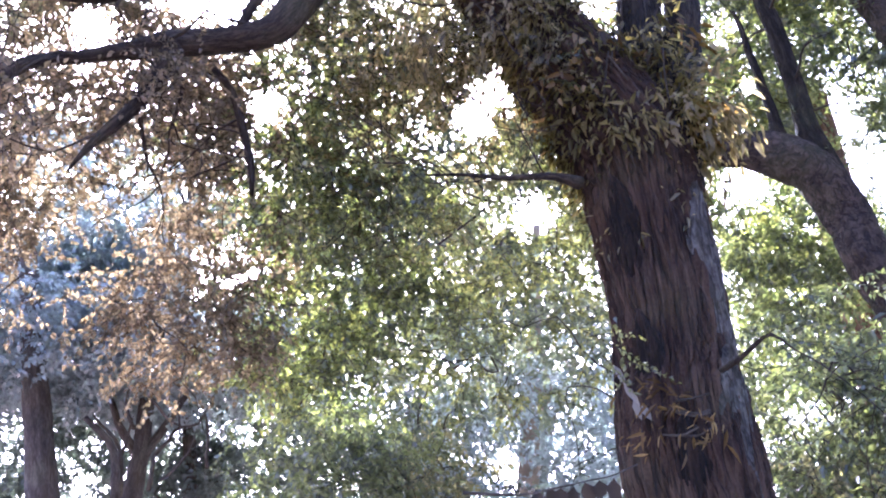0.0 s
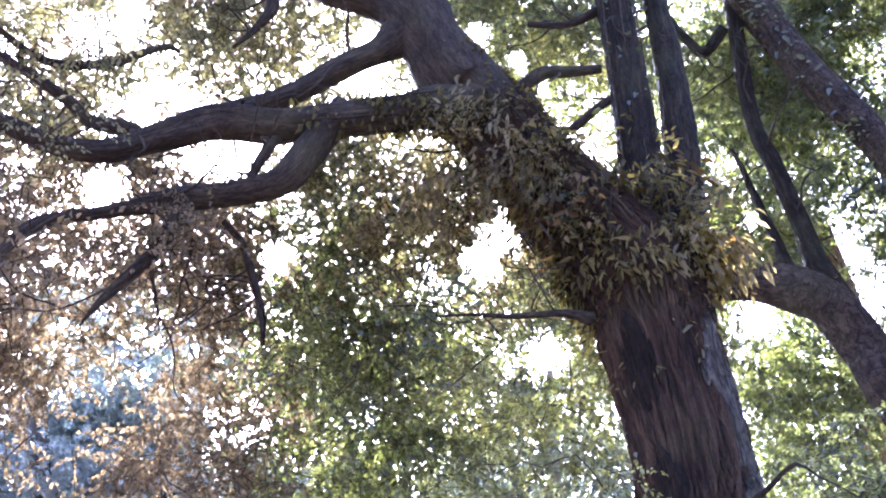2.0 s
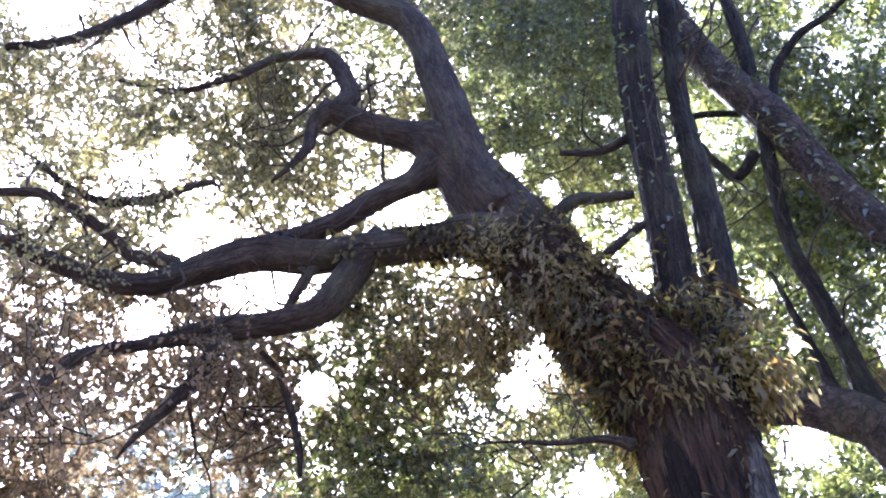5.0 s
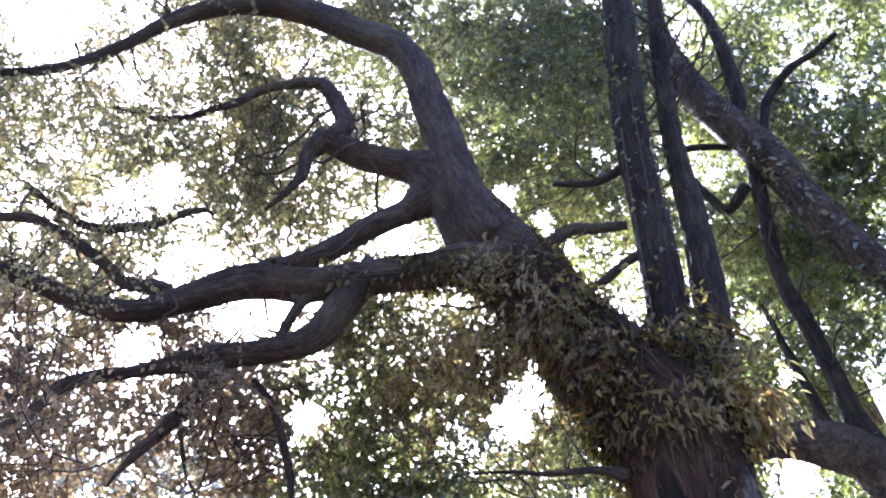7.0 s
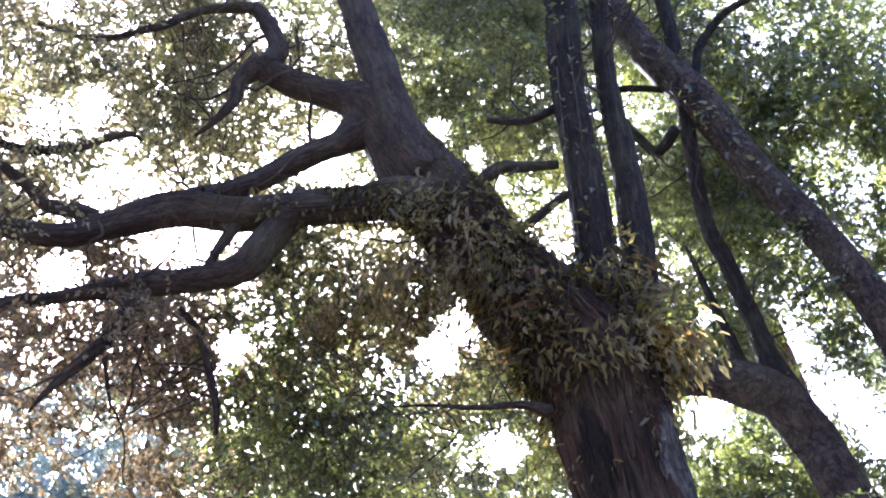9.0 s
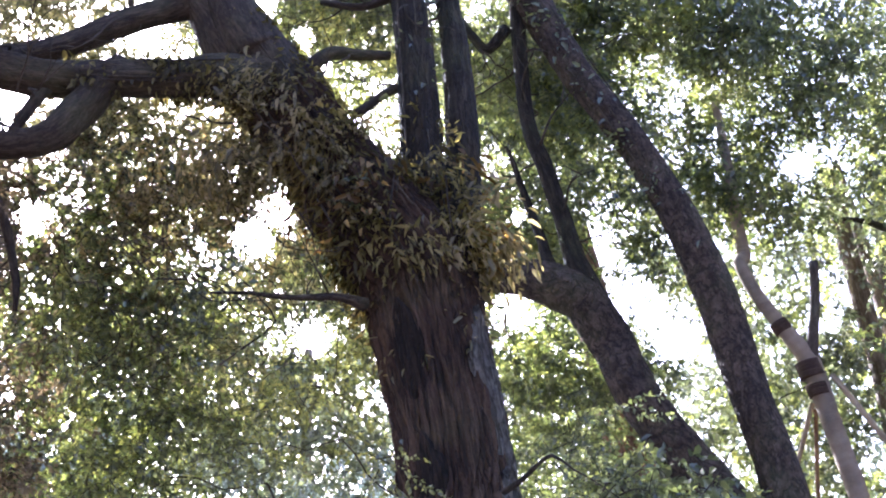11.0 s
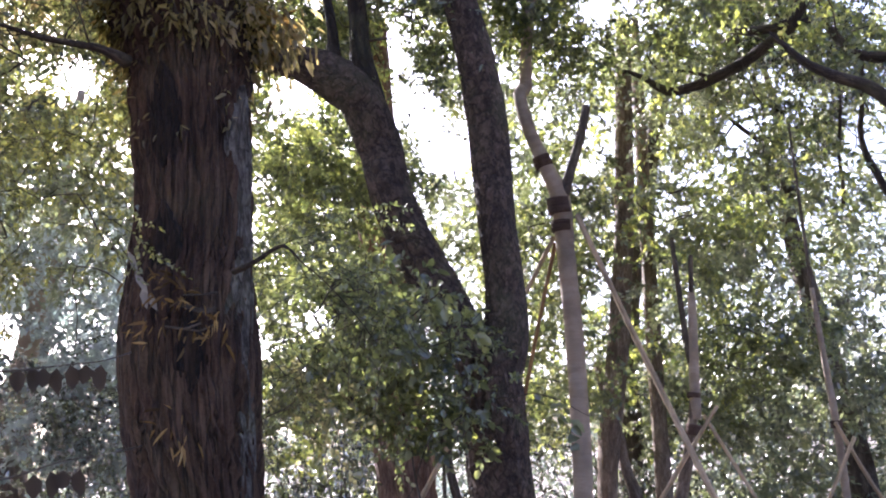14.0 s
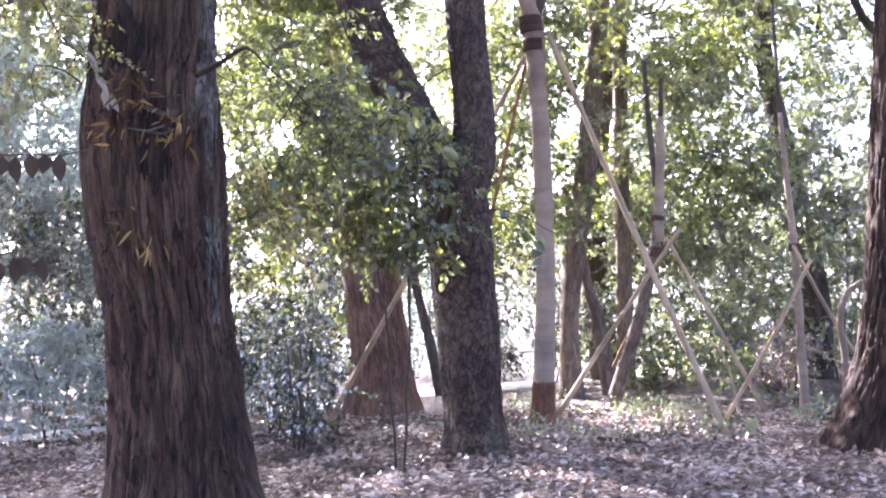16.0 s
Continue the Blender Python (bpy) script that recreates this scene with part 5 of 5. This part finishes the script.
foliage(great, (-0.85, 8.37, 10.77, 0.72, 0.50, 0.88, 5), 33, LEAF_DARK, 0.078, boughs=4)
foliage(great, (1.70, 9.62, 11.05, 0.79, 0.50, 0.90, -11), 28, LEAF_DARK, 0.078, boughs=3)
foliage(forked, (4.47, 10.61, 10.64, 0.85, 0.60, 1.58, -24), 61, LEAF_DARK, 0.090, boughs=4)
foliage(great, (-1.43, 8.10, 5.49, 0.52, 0.40, 0.42, 9), 15, LEAF_GREEN, 0.072, boughs=3)
foliage(f1, (6.13, 12.62, 4.09, 0.83, 0.60, 1.68, -27), 40, LEAF_DARK, 0.102, boughs=4)
foliage(f3, (8.61, 11.79, 2.71, 0.86, 0.60, 0.62, -37), 21, LEAF_DARK, 0.102, boughs=3)
foliage(forked, (6.32, 10.80, 8.16, 1.72, 0.70, 0.75, -31), 63, LEAF_DARK, 0.096, boughs=5)
foliage(great, (-0.95, 8.46, 9.64, 0.55, 0.40, 0.77, 5), 20, LEAF_OLIVE, 0.072, boughs=3)
foliage(forked, (2.11, 9.40, 3.24, 0.56, 0.50, 0.73, -14), 18, LEAF_DARK, 0.096, boughs=4)
foliage(f7, (-7.94, 18.58, 10.24, 2.20, 1.50, 1.51, 23), 190, LEAF_HAZE_BLUE, 0.12, boughs=3)

foliage(f9, (-2.6, 18.2, 6.6, 2.4, 1.0, 2.2, 7), 90, LEAF_YELLOW, 0.132, boughs=3)

foliage(great, (-0.35, 7.15, 5.75, 0.8, 0.3, 0.42, 4), 42, LEAF_BROWN, 0.084, droop=0.7, boughs=4)
foliage(great, (-0.85, 7.3, 5.35, 0.7, 0.3, 0.4, 6), 18, LEAF_BROWN, 0.078, droop=0.6, boughs=3)
foliage(great, (-3.2, 6.35, 6.75, 0.55, 0.25, 0.4, 27), 16, LEAF_OLIVE, 0.072, boughs=3)
foliage(great, (-3.55, 6.0, 5.35, 0.6, 0.25, 0.5, 30), 22, LEAF_TAN, 0.072, boughs=3)
foliage(great, (-2.9, 6.5, 8.3, 0.8, 0.3, 0.5, 24), 22, LEAF_OLIVE, 0.072, boughs=3)

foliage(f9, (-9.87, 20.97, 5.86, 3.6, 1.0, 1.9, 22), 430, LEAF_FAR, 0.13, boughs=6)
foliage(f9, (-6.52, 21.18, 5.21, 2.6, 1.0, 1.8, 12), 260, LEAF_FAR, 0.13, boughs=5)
foliage(forked, (4.3, 12.6, 10.6, 2.6, 0.7, 3.2, -20), 260, LEAF_GREEN, 0.09, boughs=6)
foliage(forked, (1.9, 11.9, 10.2, 1.4, 0.6, 3.0, -10), 150, LEAF_GREEN, 0.084, boughs=4)
foliage(great, (2.35, 7.9, 2.8, 0.55, 0.3, 0.5, -16), 15, LEAF_DARK, 0.10, leaves=7, fine=True, boughs=4)

foliage(great, (-3.70, 7.56, 5.34, 1.0, 0.4, 0.32, 25), 46, LEAF_TAN, 0.072, boughs=3)
foliage(great, (-2.60, 8.20, 4.94, 0.6, 0.4, 0.4, 18), 40, LEAF_TAN, 0.072, boughs=4)

foliage(great, (-2.67, 5.05, 5.51, 0.4, 0.2, 0.2, 28), 7, LEAF_OLIVE, 0.055, boughs=3)
foliage(great, (-2.78, 4.99, 4.64, 0.4, 0.2, 0.3, 30), 8, LEAF_TAN, 0.055, boughs=3)
foliage(great, (-2.88, 5.75, 6.95, 0.6, 0.2, 0.3, 24), 8, LEAF_OLIVE, 0.055, boughs=4)
foliage(f8, (-2.80, 12.86, 3.74, 1.30, 0.7, 0.75, 8), 95, LEAF_DARK, 0.09, boughs=8)
foliage(f8, (-1.81, 14.03, 3.46, 0.90, 0.7, 0.60, 8), 45, LEAF_OLIVE, 0.09, boughs=5)
foliage(forked, (3.95, 10.75, 8.45, 0.85, 0.4, 0.70, -12), 42, LEAF_DARK, 0.08, boughs=6)
foliage(forked, (3.29, 10.20, 6.29, 0.70, 0.4, 0.60, -12), 30, LEAF_DARK, 0.08, boughs=5)
foliage(forked, (2.49, 11.37, 6.44, 0.80, 0.4, 0.60, -12), 30, LEAF_DARK, 0.08, boughs=4)
foliage(great, (0.05, 6.97, 5.59, 0.42, 0.2, 0.34, 0), 22, LEAF_BROWN, 0.07, droop=0.7, boughs=4)
foliage(great, (-2.94, 5.39, 5.85, 0.42, 0.25, 0.30, 20), 15, LEAF_OLIVE, 0.07, boughs=3)
foliage(great, (-2.36, 6.08, 5.38, 0.36, 0.25, 0.26, 20), 10, LEAF_TAN, 0.07, boughs=3)
foliage(great, (-3.05, 6.11, 7.12, 0.45, 0.25, 0.25, 20), 10, LEAF_OLIVE, 0.07, boughs=3)
foliage(red, (2.64, 11.85, 5.26, 0.75, 0.4, 0.5, -10), 32, LEAF_GREEN, 0.08, boughs=4)
foliage(f5, (9.03, 11.46, 8.07, 1.4, 0.8, 1.4, -36), 110, LEAF_SHADE, 0.08, boughs=8)
foliage(f5, (9.17, 11.34, 6.32, 1.2, 0.8, 1.2, -38), 70, LEAF_SHADE, 0.08, boughs=6)
foliage(forked, (4.24, 11.81, 5.70, 0.7, 0.5, 1.0, -18), 16, LEAF_PALE, 0.084, boughs=6)

foliage(great, (1.72, 7.30, 2.74, 0.45, 0.3, 0.55, -20), 22, LEAF_DARK, 0.075, boughs=5)
foliage(great, (1.62, 7.30, 2.24, 0.4, 0.3, 0.4, -20), 6, LEAF_OLIVE, 0.085, boughs=3)
foliage(great, (-1.59, 8.95, 9.10, 1.0, 0.4, 1.0, 8), 52, LEAF_OLIVE, 0.072, boughs=5)
foliage(great, (0.81, 10.13, 10.92, 1.2, 0.4, 1.5, -6), 85, LEAF_DARK, 0.078, boughs=4)
foliage(great, (-1.74, 9.03, 5.82, 0.9, 0.4, 0.9, 6), 52, LEAF_GREEN, 0.072, boughs=5)

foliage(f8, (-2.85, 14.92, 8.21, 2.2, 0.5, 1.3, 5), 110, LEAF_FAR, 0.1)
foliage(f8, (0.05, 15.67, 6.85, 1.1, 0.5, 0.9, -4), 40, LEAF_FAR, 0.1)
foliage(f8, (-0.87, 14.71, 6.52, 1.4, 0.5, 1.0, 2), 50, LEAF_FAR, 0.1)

foliage(forked, (2.95, 8.7, 2.2, 0.5, 0.3, 0.45, -18), 12, LEAF_DARK, 0.09, leaves=8, fine=True, boughs=3)
foliage(great, (1.75, 7.4, 2.45, 0.35, 0.25, 0.35, -15), 5, LEAF_DARK, 0.10, leaves=8, fine=True, boughs=2)

# ---------------------------------------------------------------- side shoots on the limbs
def shoot(parent, start, way, length, r, depth):
    pts, p = [], np.array(start)
    n = 6
    for q in range(n):
        pts.append((*p, r * (1 - 0.78 * q / (n - 1))))
        way = unit(way + rng.normal(size=3) * 0.33 + np.array((0, 0, 0.04)))
        p = p + way * length / n
        if depth and q in (2, 3):
            shoot(parent, p, unit(way + rng.normal(size=3) * 0.8), length * 0.55, r * 0.5, depth - 1)
    tube("shoot", pts, TWIG, parent, 6, 0.09, 0.12, 0, 0, "", float(p[0]), 0.02)


for stem, line in list(STEMS):
    owner = stem.parent
    if owner not in (great, forked, f5):
        continue
    thin = line[line[:, 3] < 0.11]
    if len(thin) < 4 or line[:, 3].max() < 0.028:
        continue
    for k in range(max(2, int(len(thin) * 0.34 * (1.0 if owner is great else 0.6)))):
        at_ = thin[rng.integers(1, len(thin) - 1)]
        way = rng.normal(size=3)
        way[0] -= 0.5 if owner is great else 0.0
        shoot(stem, at_[:3], unit(way), 0.5 + 0.8 * rng.random(), max(0.004, min(0.018, at_[3] * 0.26)), 1)

# ---------------------------------------------------------------- climbing fern on the fork and limbs
def climber(path, n, size, spread, label, droop=0.6, thin=-0.35, mat=None, slim=0.3):
    """Strap-shaped blades rooted all over a limb, standing out and hanging in overlapping tufts."""
    c = spline(path, 0.05)
    t = thing("climbing_fern", tuple(c[0, :3]), label, "fern", "ferns on the great tree")
    i = np.minimum((rng.beta(1.5, 1.25, n) * len(c)).astype(int), len(c) - 1)
    tang = unit(np.gradient(c[:, :3], axis=0))[i]
    side = unit(np.cross(tang, rng.normal(size=(n, 3))))
    root = c[i, :3] + side * (c[i, 3] * (0.93 + spread * rng.random(n) ** 2))[:, None] + tang * 0.05 * rng.normal(size=(n, 1))
    keep = clumpiness(root, 3.2) + 0.35 * rng.normal(size=n) > thin
    root, side, tang = root[keep], side[keep], tang[keep]
    m = len(root)
    # blades of one tuft lean the same way
    lean = np.stack([np.sin(root[:, 2] * 9 + root[:, 0] * 5), np.sin(root[:, 0] * 8 + 1.3), np.sin(root[:, 2] * 7 + 4.0)], 1)
    d = unit(side * 0.6 + tang * 0.25 + lean * 0.3 + rng.normal(size=(m, 3)) * 0.38 + np.array((-0.12, 0, -droop)))
    sz = size * (0.5 + 0.9 * rng.random(m) ** 1.4)
    nm = unit(side * 0.8 + rng.normal(size=(m, 3)) * 0.45 + np.array((0, 0, 0.5)))
    ob = leaf_mesh("frond", root, d, nm, sz, sz * slim * (0.75 + 0.5 * rng.random(m)), mat or LEAF_FERN, t, True, "", 0.28)
    ob["kind"] = "stuff"
    for k in range(5):
        j0 = int(rng.integers(0, max(1, len(c) // 2)))
        off = unit(rng.normal(size=3))
        off[1] = -abs(off[1])
        idx = np.linspace(j0, min(j0 + len(c) // 2, len(c) - 1), 4).astype(int)
        if len(set(idx.tolist())) == 4:
            tube("runner", [(*(c[q, :3] + off * c[q, 3] * 1.02), 0.007) for q in idx], TWIG, t, 6, 0.1, 0.1, 0, 0, "", float(k))
    return t


climber([(0.68, 7.20, 4.52, 0.40), (0.57, 7.17, 5.00, 0.42), (0.37, 7.15, 5.48, 0.385), (0.17, 7.13, 5.86, 0.345)], 4300, 0.084, 0.16, "olive-brown strap fern hanging from the leaning limb", 0.8, -0.12, None, 0.27)
climber([(0.25, 7.14, 5.65, 0.365), (-0.13, 7.10, 6.43, 0.315), (-0.30, 7.06, 6.80, 0.27)], 2600, 0.064, 0.1, "small round-leaved fern clothing the leaning limb", 0.5, 0.0, None, 0.42)
climber([(-0.14, 6.97, 6.30, 0.21), (-0.66, 6.87, 6.34, 0.155), (-1.09, 6.81, 6.37, 0.145), (-1.45, 6.70, 6.36, 0.14)], 1700, 0.062, 0.1, "yellowish small fern along the level limb", 0.45, 0.05, None, 0.4)
climber([(0.85, 7.27, 4.60, 0.34), (0.92, 7.29, 4.97, 0.33), (0.98, 7.32, 5.40, 0.26)], 1900, 0.095, 0.45, "brown-green strap fern between the upright limbs", 0.6, -0.05)
climber([(0.95, 7.33, 5.35, 0.26), (1.02, 7.36, 5.75, 0.22), (1.06, 7.38, 6.1, 0.2)], 300, 0.1, 0.3, "thin rusty-green fern on the upright limbs", 0.5, 0.1)
climber([(0.74, 7.14, 4.66, 0.42), (0.74, 7.12, 4.86, 0.42), (0.78, 7.10, 5.10, 0.40), (0.84, 7.13, 5.45, 0.32)], 1150, 0.1, 0.3, "long drooping olive and tan fern around the fork", 0.9, -0.05, None, 0.24)
climber([(0.95, 7.08, 4.62, 0.26), (1.18, 7.12, 4.85, 0.24), (1.32, 7.2, 5.15, 0.2)], 1300, 0.1, 1.2, "olive fern spray hanging beside the fork", 0.8, -0.1, LEAF_BROWN)
climber([(0.05, 7.02, 5.95, 0.22), (-0.30, 6.98, 5.85, 0.28), (-0.62, 6.92, 5.95, 0.24)], 1700, 0.08, 1.5, "brown fern mass hanging under the level limb", 0.9, -0.1, LEAF_BROWN)
climber([(3.88, 9.35, 5.3, 0.2), (3.74, 9.45, 6.2, 0.19), (3.45, 9.6, 7.3, 0.18), (3.0, 9.78, 8.8, 0.2), (2.6, 9.9, 10.0, 0.2)], 900, 0.085, 0.5, "green creeper leaves on the forked tree's limb", 0.5, 0.15, LEAF_DARK, 0.45)
climber([(0.95, 7.36, 5.65, 0.2), (1.10, 7.44, 7.02, 0.18), (1.31, 7.50, 8.52, 0.15), (1.49, 7.51, 9.52, 0.14)], 420, 0.075, 0.4, "green creeper leaves on the upright limb", 0.5, 0.2, LEAF_DARK, 0.45)
climber([(0.75, 7.19, 3.95, 0.405), (0.74, 7.20, 4.25, 0.405), (0.73, 7.23, 4.6, 0.42)], 700, 0.085, 0.12, "sparse withered fern below the fork", 0.9, 0.12, LEAF_BROWN, 0.24)
climber([(1.0, 7.2, 4.75, 0.24), (1.1, 7.3, 5.15, 0.2), (1.15, 7.35, 5.6, 0.16)], 420, 0.13, 0.9, "broad rusty fern blades against the upright limbs", 0.55, 0.0, LEAF_RUST, 0.34)
climber([(0.45, 7.0, 5.0, 0.42), (0.3, 6.98, 5.35, 0.4)], 260, 0.115, 0.2, "broad tan fern blades on the leaning limb", 0.8, 0.1, LEAF_RUST, 0.34)
for pts, n_, lab in (([(0.80, 6.58, 2.72, 0.10), (0.59, 6.56, 2.68, 0.12), (0.38, 6.62, 2.80, 0.10)], 210, "thin rusty fern tuft on the bark"),
                     ([(0.66, 6.58, 2.05, 0.07), (0.51, 6.56, 1.98, 0.07)], 45, "orange-tinged fern tuft on the bark")):
    climber(pts, n_, 0.1, 1.3, lab, 0.25, -0.1, LEAF_RUST, 0.17)

# ---------------------------------------------------------------- unseen shading trees around, and the woods beyond
def unseen_shade_tree(x, y, h, spread, n):
    t = thing("woodland_tree", (x, y, 0.0), "unseen evergreen tree added to block sky light", "tree", "woodland trees")
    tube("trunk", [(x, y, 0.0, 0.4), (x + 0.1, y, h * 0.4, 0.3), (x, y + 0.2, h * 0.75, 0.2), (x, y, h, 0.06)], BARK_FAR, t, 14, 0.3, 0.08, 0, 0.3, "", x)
    foliage(t, (x, y, h * 0.78, spread, spread, h * 0.3, 0), n, LEAF_DARK, 0.3, reach=1.1)


# Added out of view, behind and beside the camera, to cut the sky light.
for x, y, h, w in ((-6.5, -4.5, 13, 4.5), (0.5, -6.5, 14, 5.0), (7.0, -4.0, 13, 4.5), (-9.5, 2.5, 13, 4.0), (11.5, 3.0, 13, 4.0), (13.5, -3.0, 12, 4.0), (-13, -2, 12, 4.0)):
    unseen_shade_tree(x, y, h, w, 100)


def far_woods(n):
    """Leaves of the woods beyond, too far to tell apart."""
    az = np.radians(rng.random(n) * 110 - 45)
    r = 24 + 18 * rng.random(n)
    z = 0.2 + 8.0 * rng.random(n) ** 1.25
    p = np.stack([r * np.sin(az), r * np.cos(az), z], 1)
    p = p[(clumpiness(p, 0.35) + rng.normal(size=n) * 0.3 > -0.25) & clear_of_view_gaps(p)]
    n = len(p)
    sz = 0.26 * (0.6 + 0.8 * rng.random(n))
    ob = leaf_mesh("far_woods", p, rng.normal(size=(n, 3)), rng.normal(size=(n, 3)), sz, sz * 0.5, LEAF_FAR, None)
    return tagged(ob, "hazy pale green leaves of the woods beyond", "woods", kind="stuff")


far_woods(52000)

foliage(forked, (3.94, 8.64, 2.10, 0.15, 0.10, 0.20, -24), 2, LEAF_DARK, 0.15, twigs=3, leaves=4, reach=0.25, fine=True)
foliage(forked, (2.97, 9.00, 2.29, 0.30, 0.20, 0.25, -18), 4, LEAF_GREEN, 0.12, twigs=4, leaves=6, reach=0.3, fine=True)

# ---------------------------------------------------------------- undergrowth
def shrub(reg, clumps, mat, size, label):
    s = thing("shrub", (reg[0], reg[1], 0.0), label, "shrub", "undergrowth shrubs")
    base = s.location
    for k in range(3):
        a_ = k * 2.1 + reg[0]
        q = (reg[0] + math.cos(a_) * reg[3] * 0.5, reg[1] + math.sin(a_) * reg[4] * 0.5, reg[2] + reg[5] * 0.4)
        tube("stem", [(base[0] + 0.05 * math.cos(a_), base[1] + 0.05 * math.sin(a_), 0.0, 0.012), ((base[0] + q[0]) / 2 + 0.05, (base[1] + q[1]) / 2, q[2] * 0.55, 0.009), (*q, 0.005)], TWIG, s, 6, 0.15, 0.1, 0, 0, "", k, 0.03)
    foliage(s, reg, clumps, mat, size, name="leaves")
    return s


shrub((2.37, 10.54, 1.34, 0.52, 0.60, 1.04, -13), 36, LEAF_SHADE, 0.090, "leafy evergreen shrub behind the great trunk")
shrub((2.89, 8.84, 2.53, 0.65, 0.40, 0.60, -18), 26, LEAF_DARK, 0.090, "evergreen branches beside the forked tree")
shrub((2.33, 11.57, 0.84, 0.57, 0.60, 0.76, -11), 33, LEAF_SHADE, 0.084, "low green shrub near the great trunk")
shrub((0.02, 13.00, 0.78, 0.76, 0.80, 0.62, -0), 46, LEAF_HAZE_BLUE, 0.102, "hazy low undergrowth beside the path")
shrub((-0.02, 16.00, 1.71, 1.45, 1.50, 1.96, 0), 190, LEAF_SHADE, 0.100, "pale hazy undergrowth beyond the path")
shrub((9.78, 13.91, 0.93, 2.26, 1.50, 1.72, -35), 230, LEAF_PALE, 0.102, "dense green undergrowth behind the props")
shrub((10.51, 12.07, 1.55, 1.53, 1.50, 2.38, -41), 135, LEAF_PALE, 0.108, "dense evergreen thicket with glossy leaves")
shrub((6.19, 17.96, 1.05, 1.31, 1.50, 2.02, -19), 100, LEAF_HAZE_BLUE, 0.120, "grey-green thicket in the distance")
shrub((8.37, 10.46, 0.57, 0.50, 0.40, 0.36, -39), 16, LEAF_DEAD, 0.072, "low shrub with withered pinkish-brown leaves")
shrub((11.81, 16.14, 2.44, 2.98, 1.50, 3.20, -36), 330, LEAF_FAR, 0.120, "tall evergreen thicket in the distance")
shrub((8.85, 11.10, 0.08, 1.52, 0.80, 0.38, -39), 30, LEAF_GREEN, 0.096, "low undergrowth by the slender tree")
shrub((7.89, 12.76, 0.02, 0.96, 0.80, 0.40, -32), 20, LEAF_DARK, 0.096, "low undergrowth at the far trunks")
shrub((2.43, 17.83, 2.08, 3.06, 1.50, 2.59, -8), 290, LEAF_SHADE, 0.110, "grey-green thicket behind the great trunk")


shrub((3.1, 13.9, 1.3, 1.5, 0.8, 1.5, -12), 120, LEAF_SHADE, 0.090, "grey-green evergreen undergrowth behind the reddish trunk")
shrub((7.4, 14.9, 1.5, 1.9, 0.9, 1.7, -27), 170, LEAF_SHADE, 0.096, "shaded evergreen undergrowth behind the far trunks")
shrub((1.2, 13.2, 1.2, 0.9, 0.6, 1.3, -5), 60, LEAF_SHADE, 0.090, "grey-green bush beside the pale path")

# ---------------------------------------------------------------- fallen leaves
def litter(n, r0, r1, a0, a1, size):
    r = np.sqrt(rng.random(n) * (r1 * r1 - r0 * r0) + r0 * r0)
    a_ = np.radians(a0 + (a1 - a0) * rng.random(n))
    x, y = r * np.sin(a_), r * np.cos(a_)
    z = np.array([ground_height(p, q) for p, q in zip(x, y)]) + 0.008 + 0.03 * rng.random(n)
    base = np.stack([x, y, z], 1)
    d = rng.normal(size=(n, 3))
    d[:, 2] *= 0.25
    nm = rng.normal(size=(n, 3)) * 0.45 + np.array((0, 0, 1.0))
    sz = size * (0.6 + 0.8 * rng.random(n))
    ob = leaf_mesh("fallen_leaves", base, d, nm, sz, sz * 0.5, LEAF_DEAD, None, True, "", -0.12)
    return tagged(ob, "brown and grey fallen leaves covering the ground", "fallen leaves", kind="stuff")


litter(40000, 5.8, 13.2, -6, 48, 0.06)

litter(5000, 0.3, 5.8, -180, 180, 0.075)
litter(3000, 5.8, 13.0, 48, 354, 0.1)


def seedlings(n):
    r = 10.4 + 3.4 * rng.random(n)
    a_ = np.radians(20 + 26 * rng.random(n))
    p = np.stack([r * np.sin(a_), r * np.cos(a_), np.full(n, 0.03)], 1)
    p = p[clumpiness(p, 1.6) > -0.1]
    p = np.repeat(p, 5, 0)
    n = len(p)
    p[:, 2] += rng.random(n) * 0.14
    d = rng.normal(size=(n, 3)) + np.array((0, 0, 0.6))
    sz = 0.06 * (0.6 + 0.8 * rng.random(n))
    ob = leaf_mesh("seedlings", p, d, rng.normal(size=(n, 3)) + np.array((0, 0, 1.0)), sz, sz * 0.5, LEAF_PALE, None, True)
    return tagged(ob, "small green seedlings among the fallen leaves", "seedlings", kind="stuff")


seedlings(600)


def fallen_branch(pts, label):
    tagged(tube("fallen_branch", pts, TWIG, None, 8, 0.08, 0.15, 0, 0, "", pts[0][0], 0.03), label, "branch", "fallen branches")


def on_ground(x0, y0, x1, y1, r):
    return [(x0 + (x1 - x0) * k / 3, y0 + (y1 - y0) * k / 3, ground_height(x0 + (x1 - x0) * k / 3, y0 + (y1 - y0) * k / 3) + r + 0.02, r * (1 - 0.2 * k)) for k in range(4)]


fallen_branch(on_ground(*(4.92, 9.00), *(5.16, 8.54), 0.025), "dark fallen branch lying on dead leaves")
fallen_branch(on_ground(*(2.15, 11.60), *(2.66, 10.88), 0.025), "dark fallen stick beside the great trunk")
fallen_branch(on_ground(*(4.39, 7.91), *(4.47, 7.72), 0.02), "short dark stick lying on dead leaves")
fallen_branch(on_ground(*(2.50, 10.33), *(2.96, 11.41), 0.02), "rotting stub of wood among dead leaves")
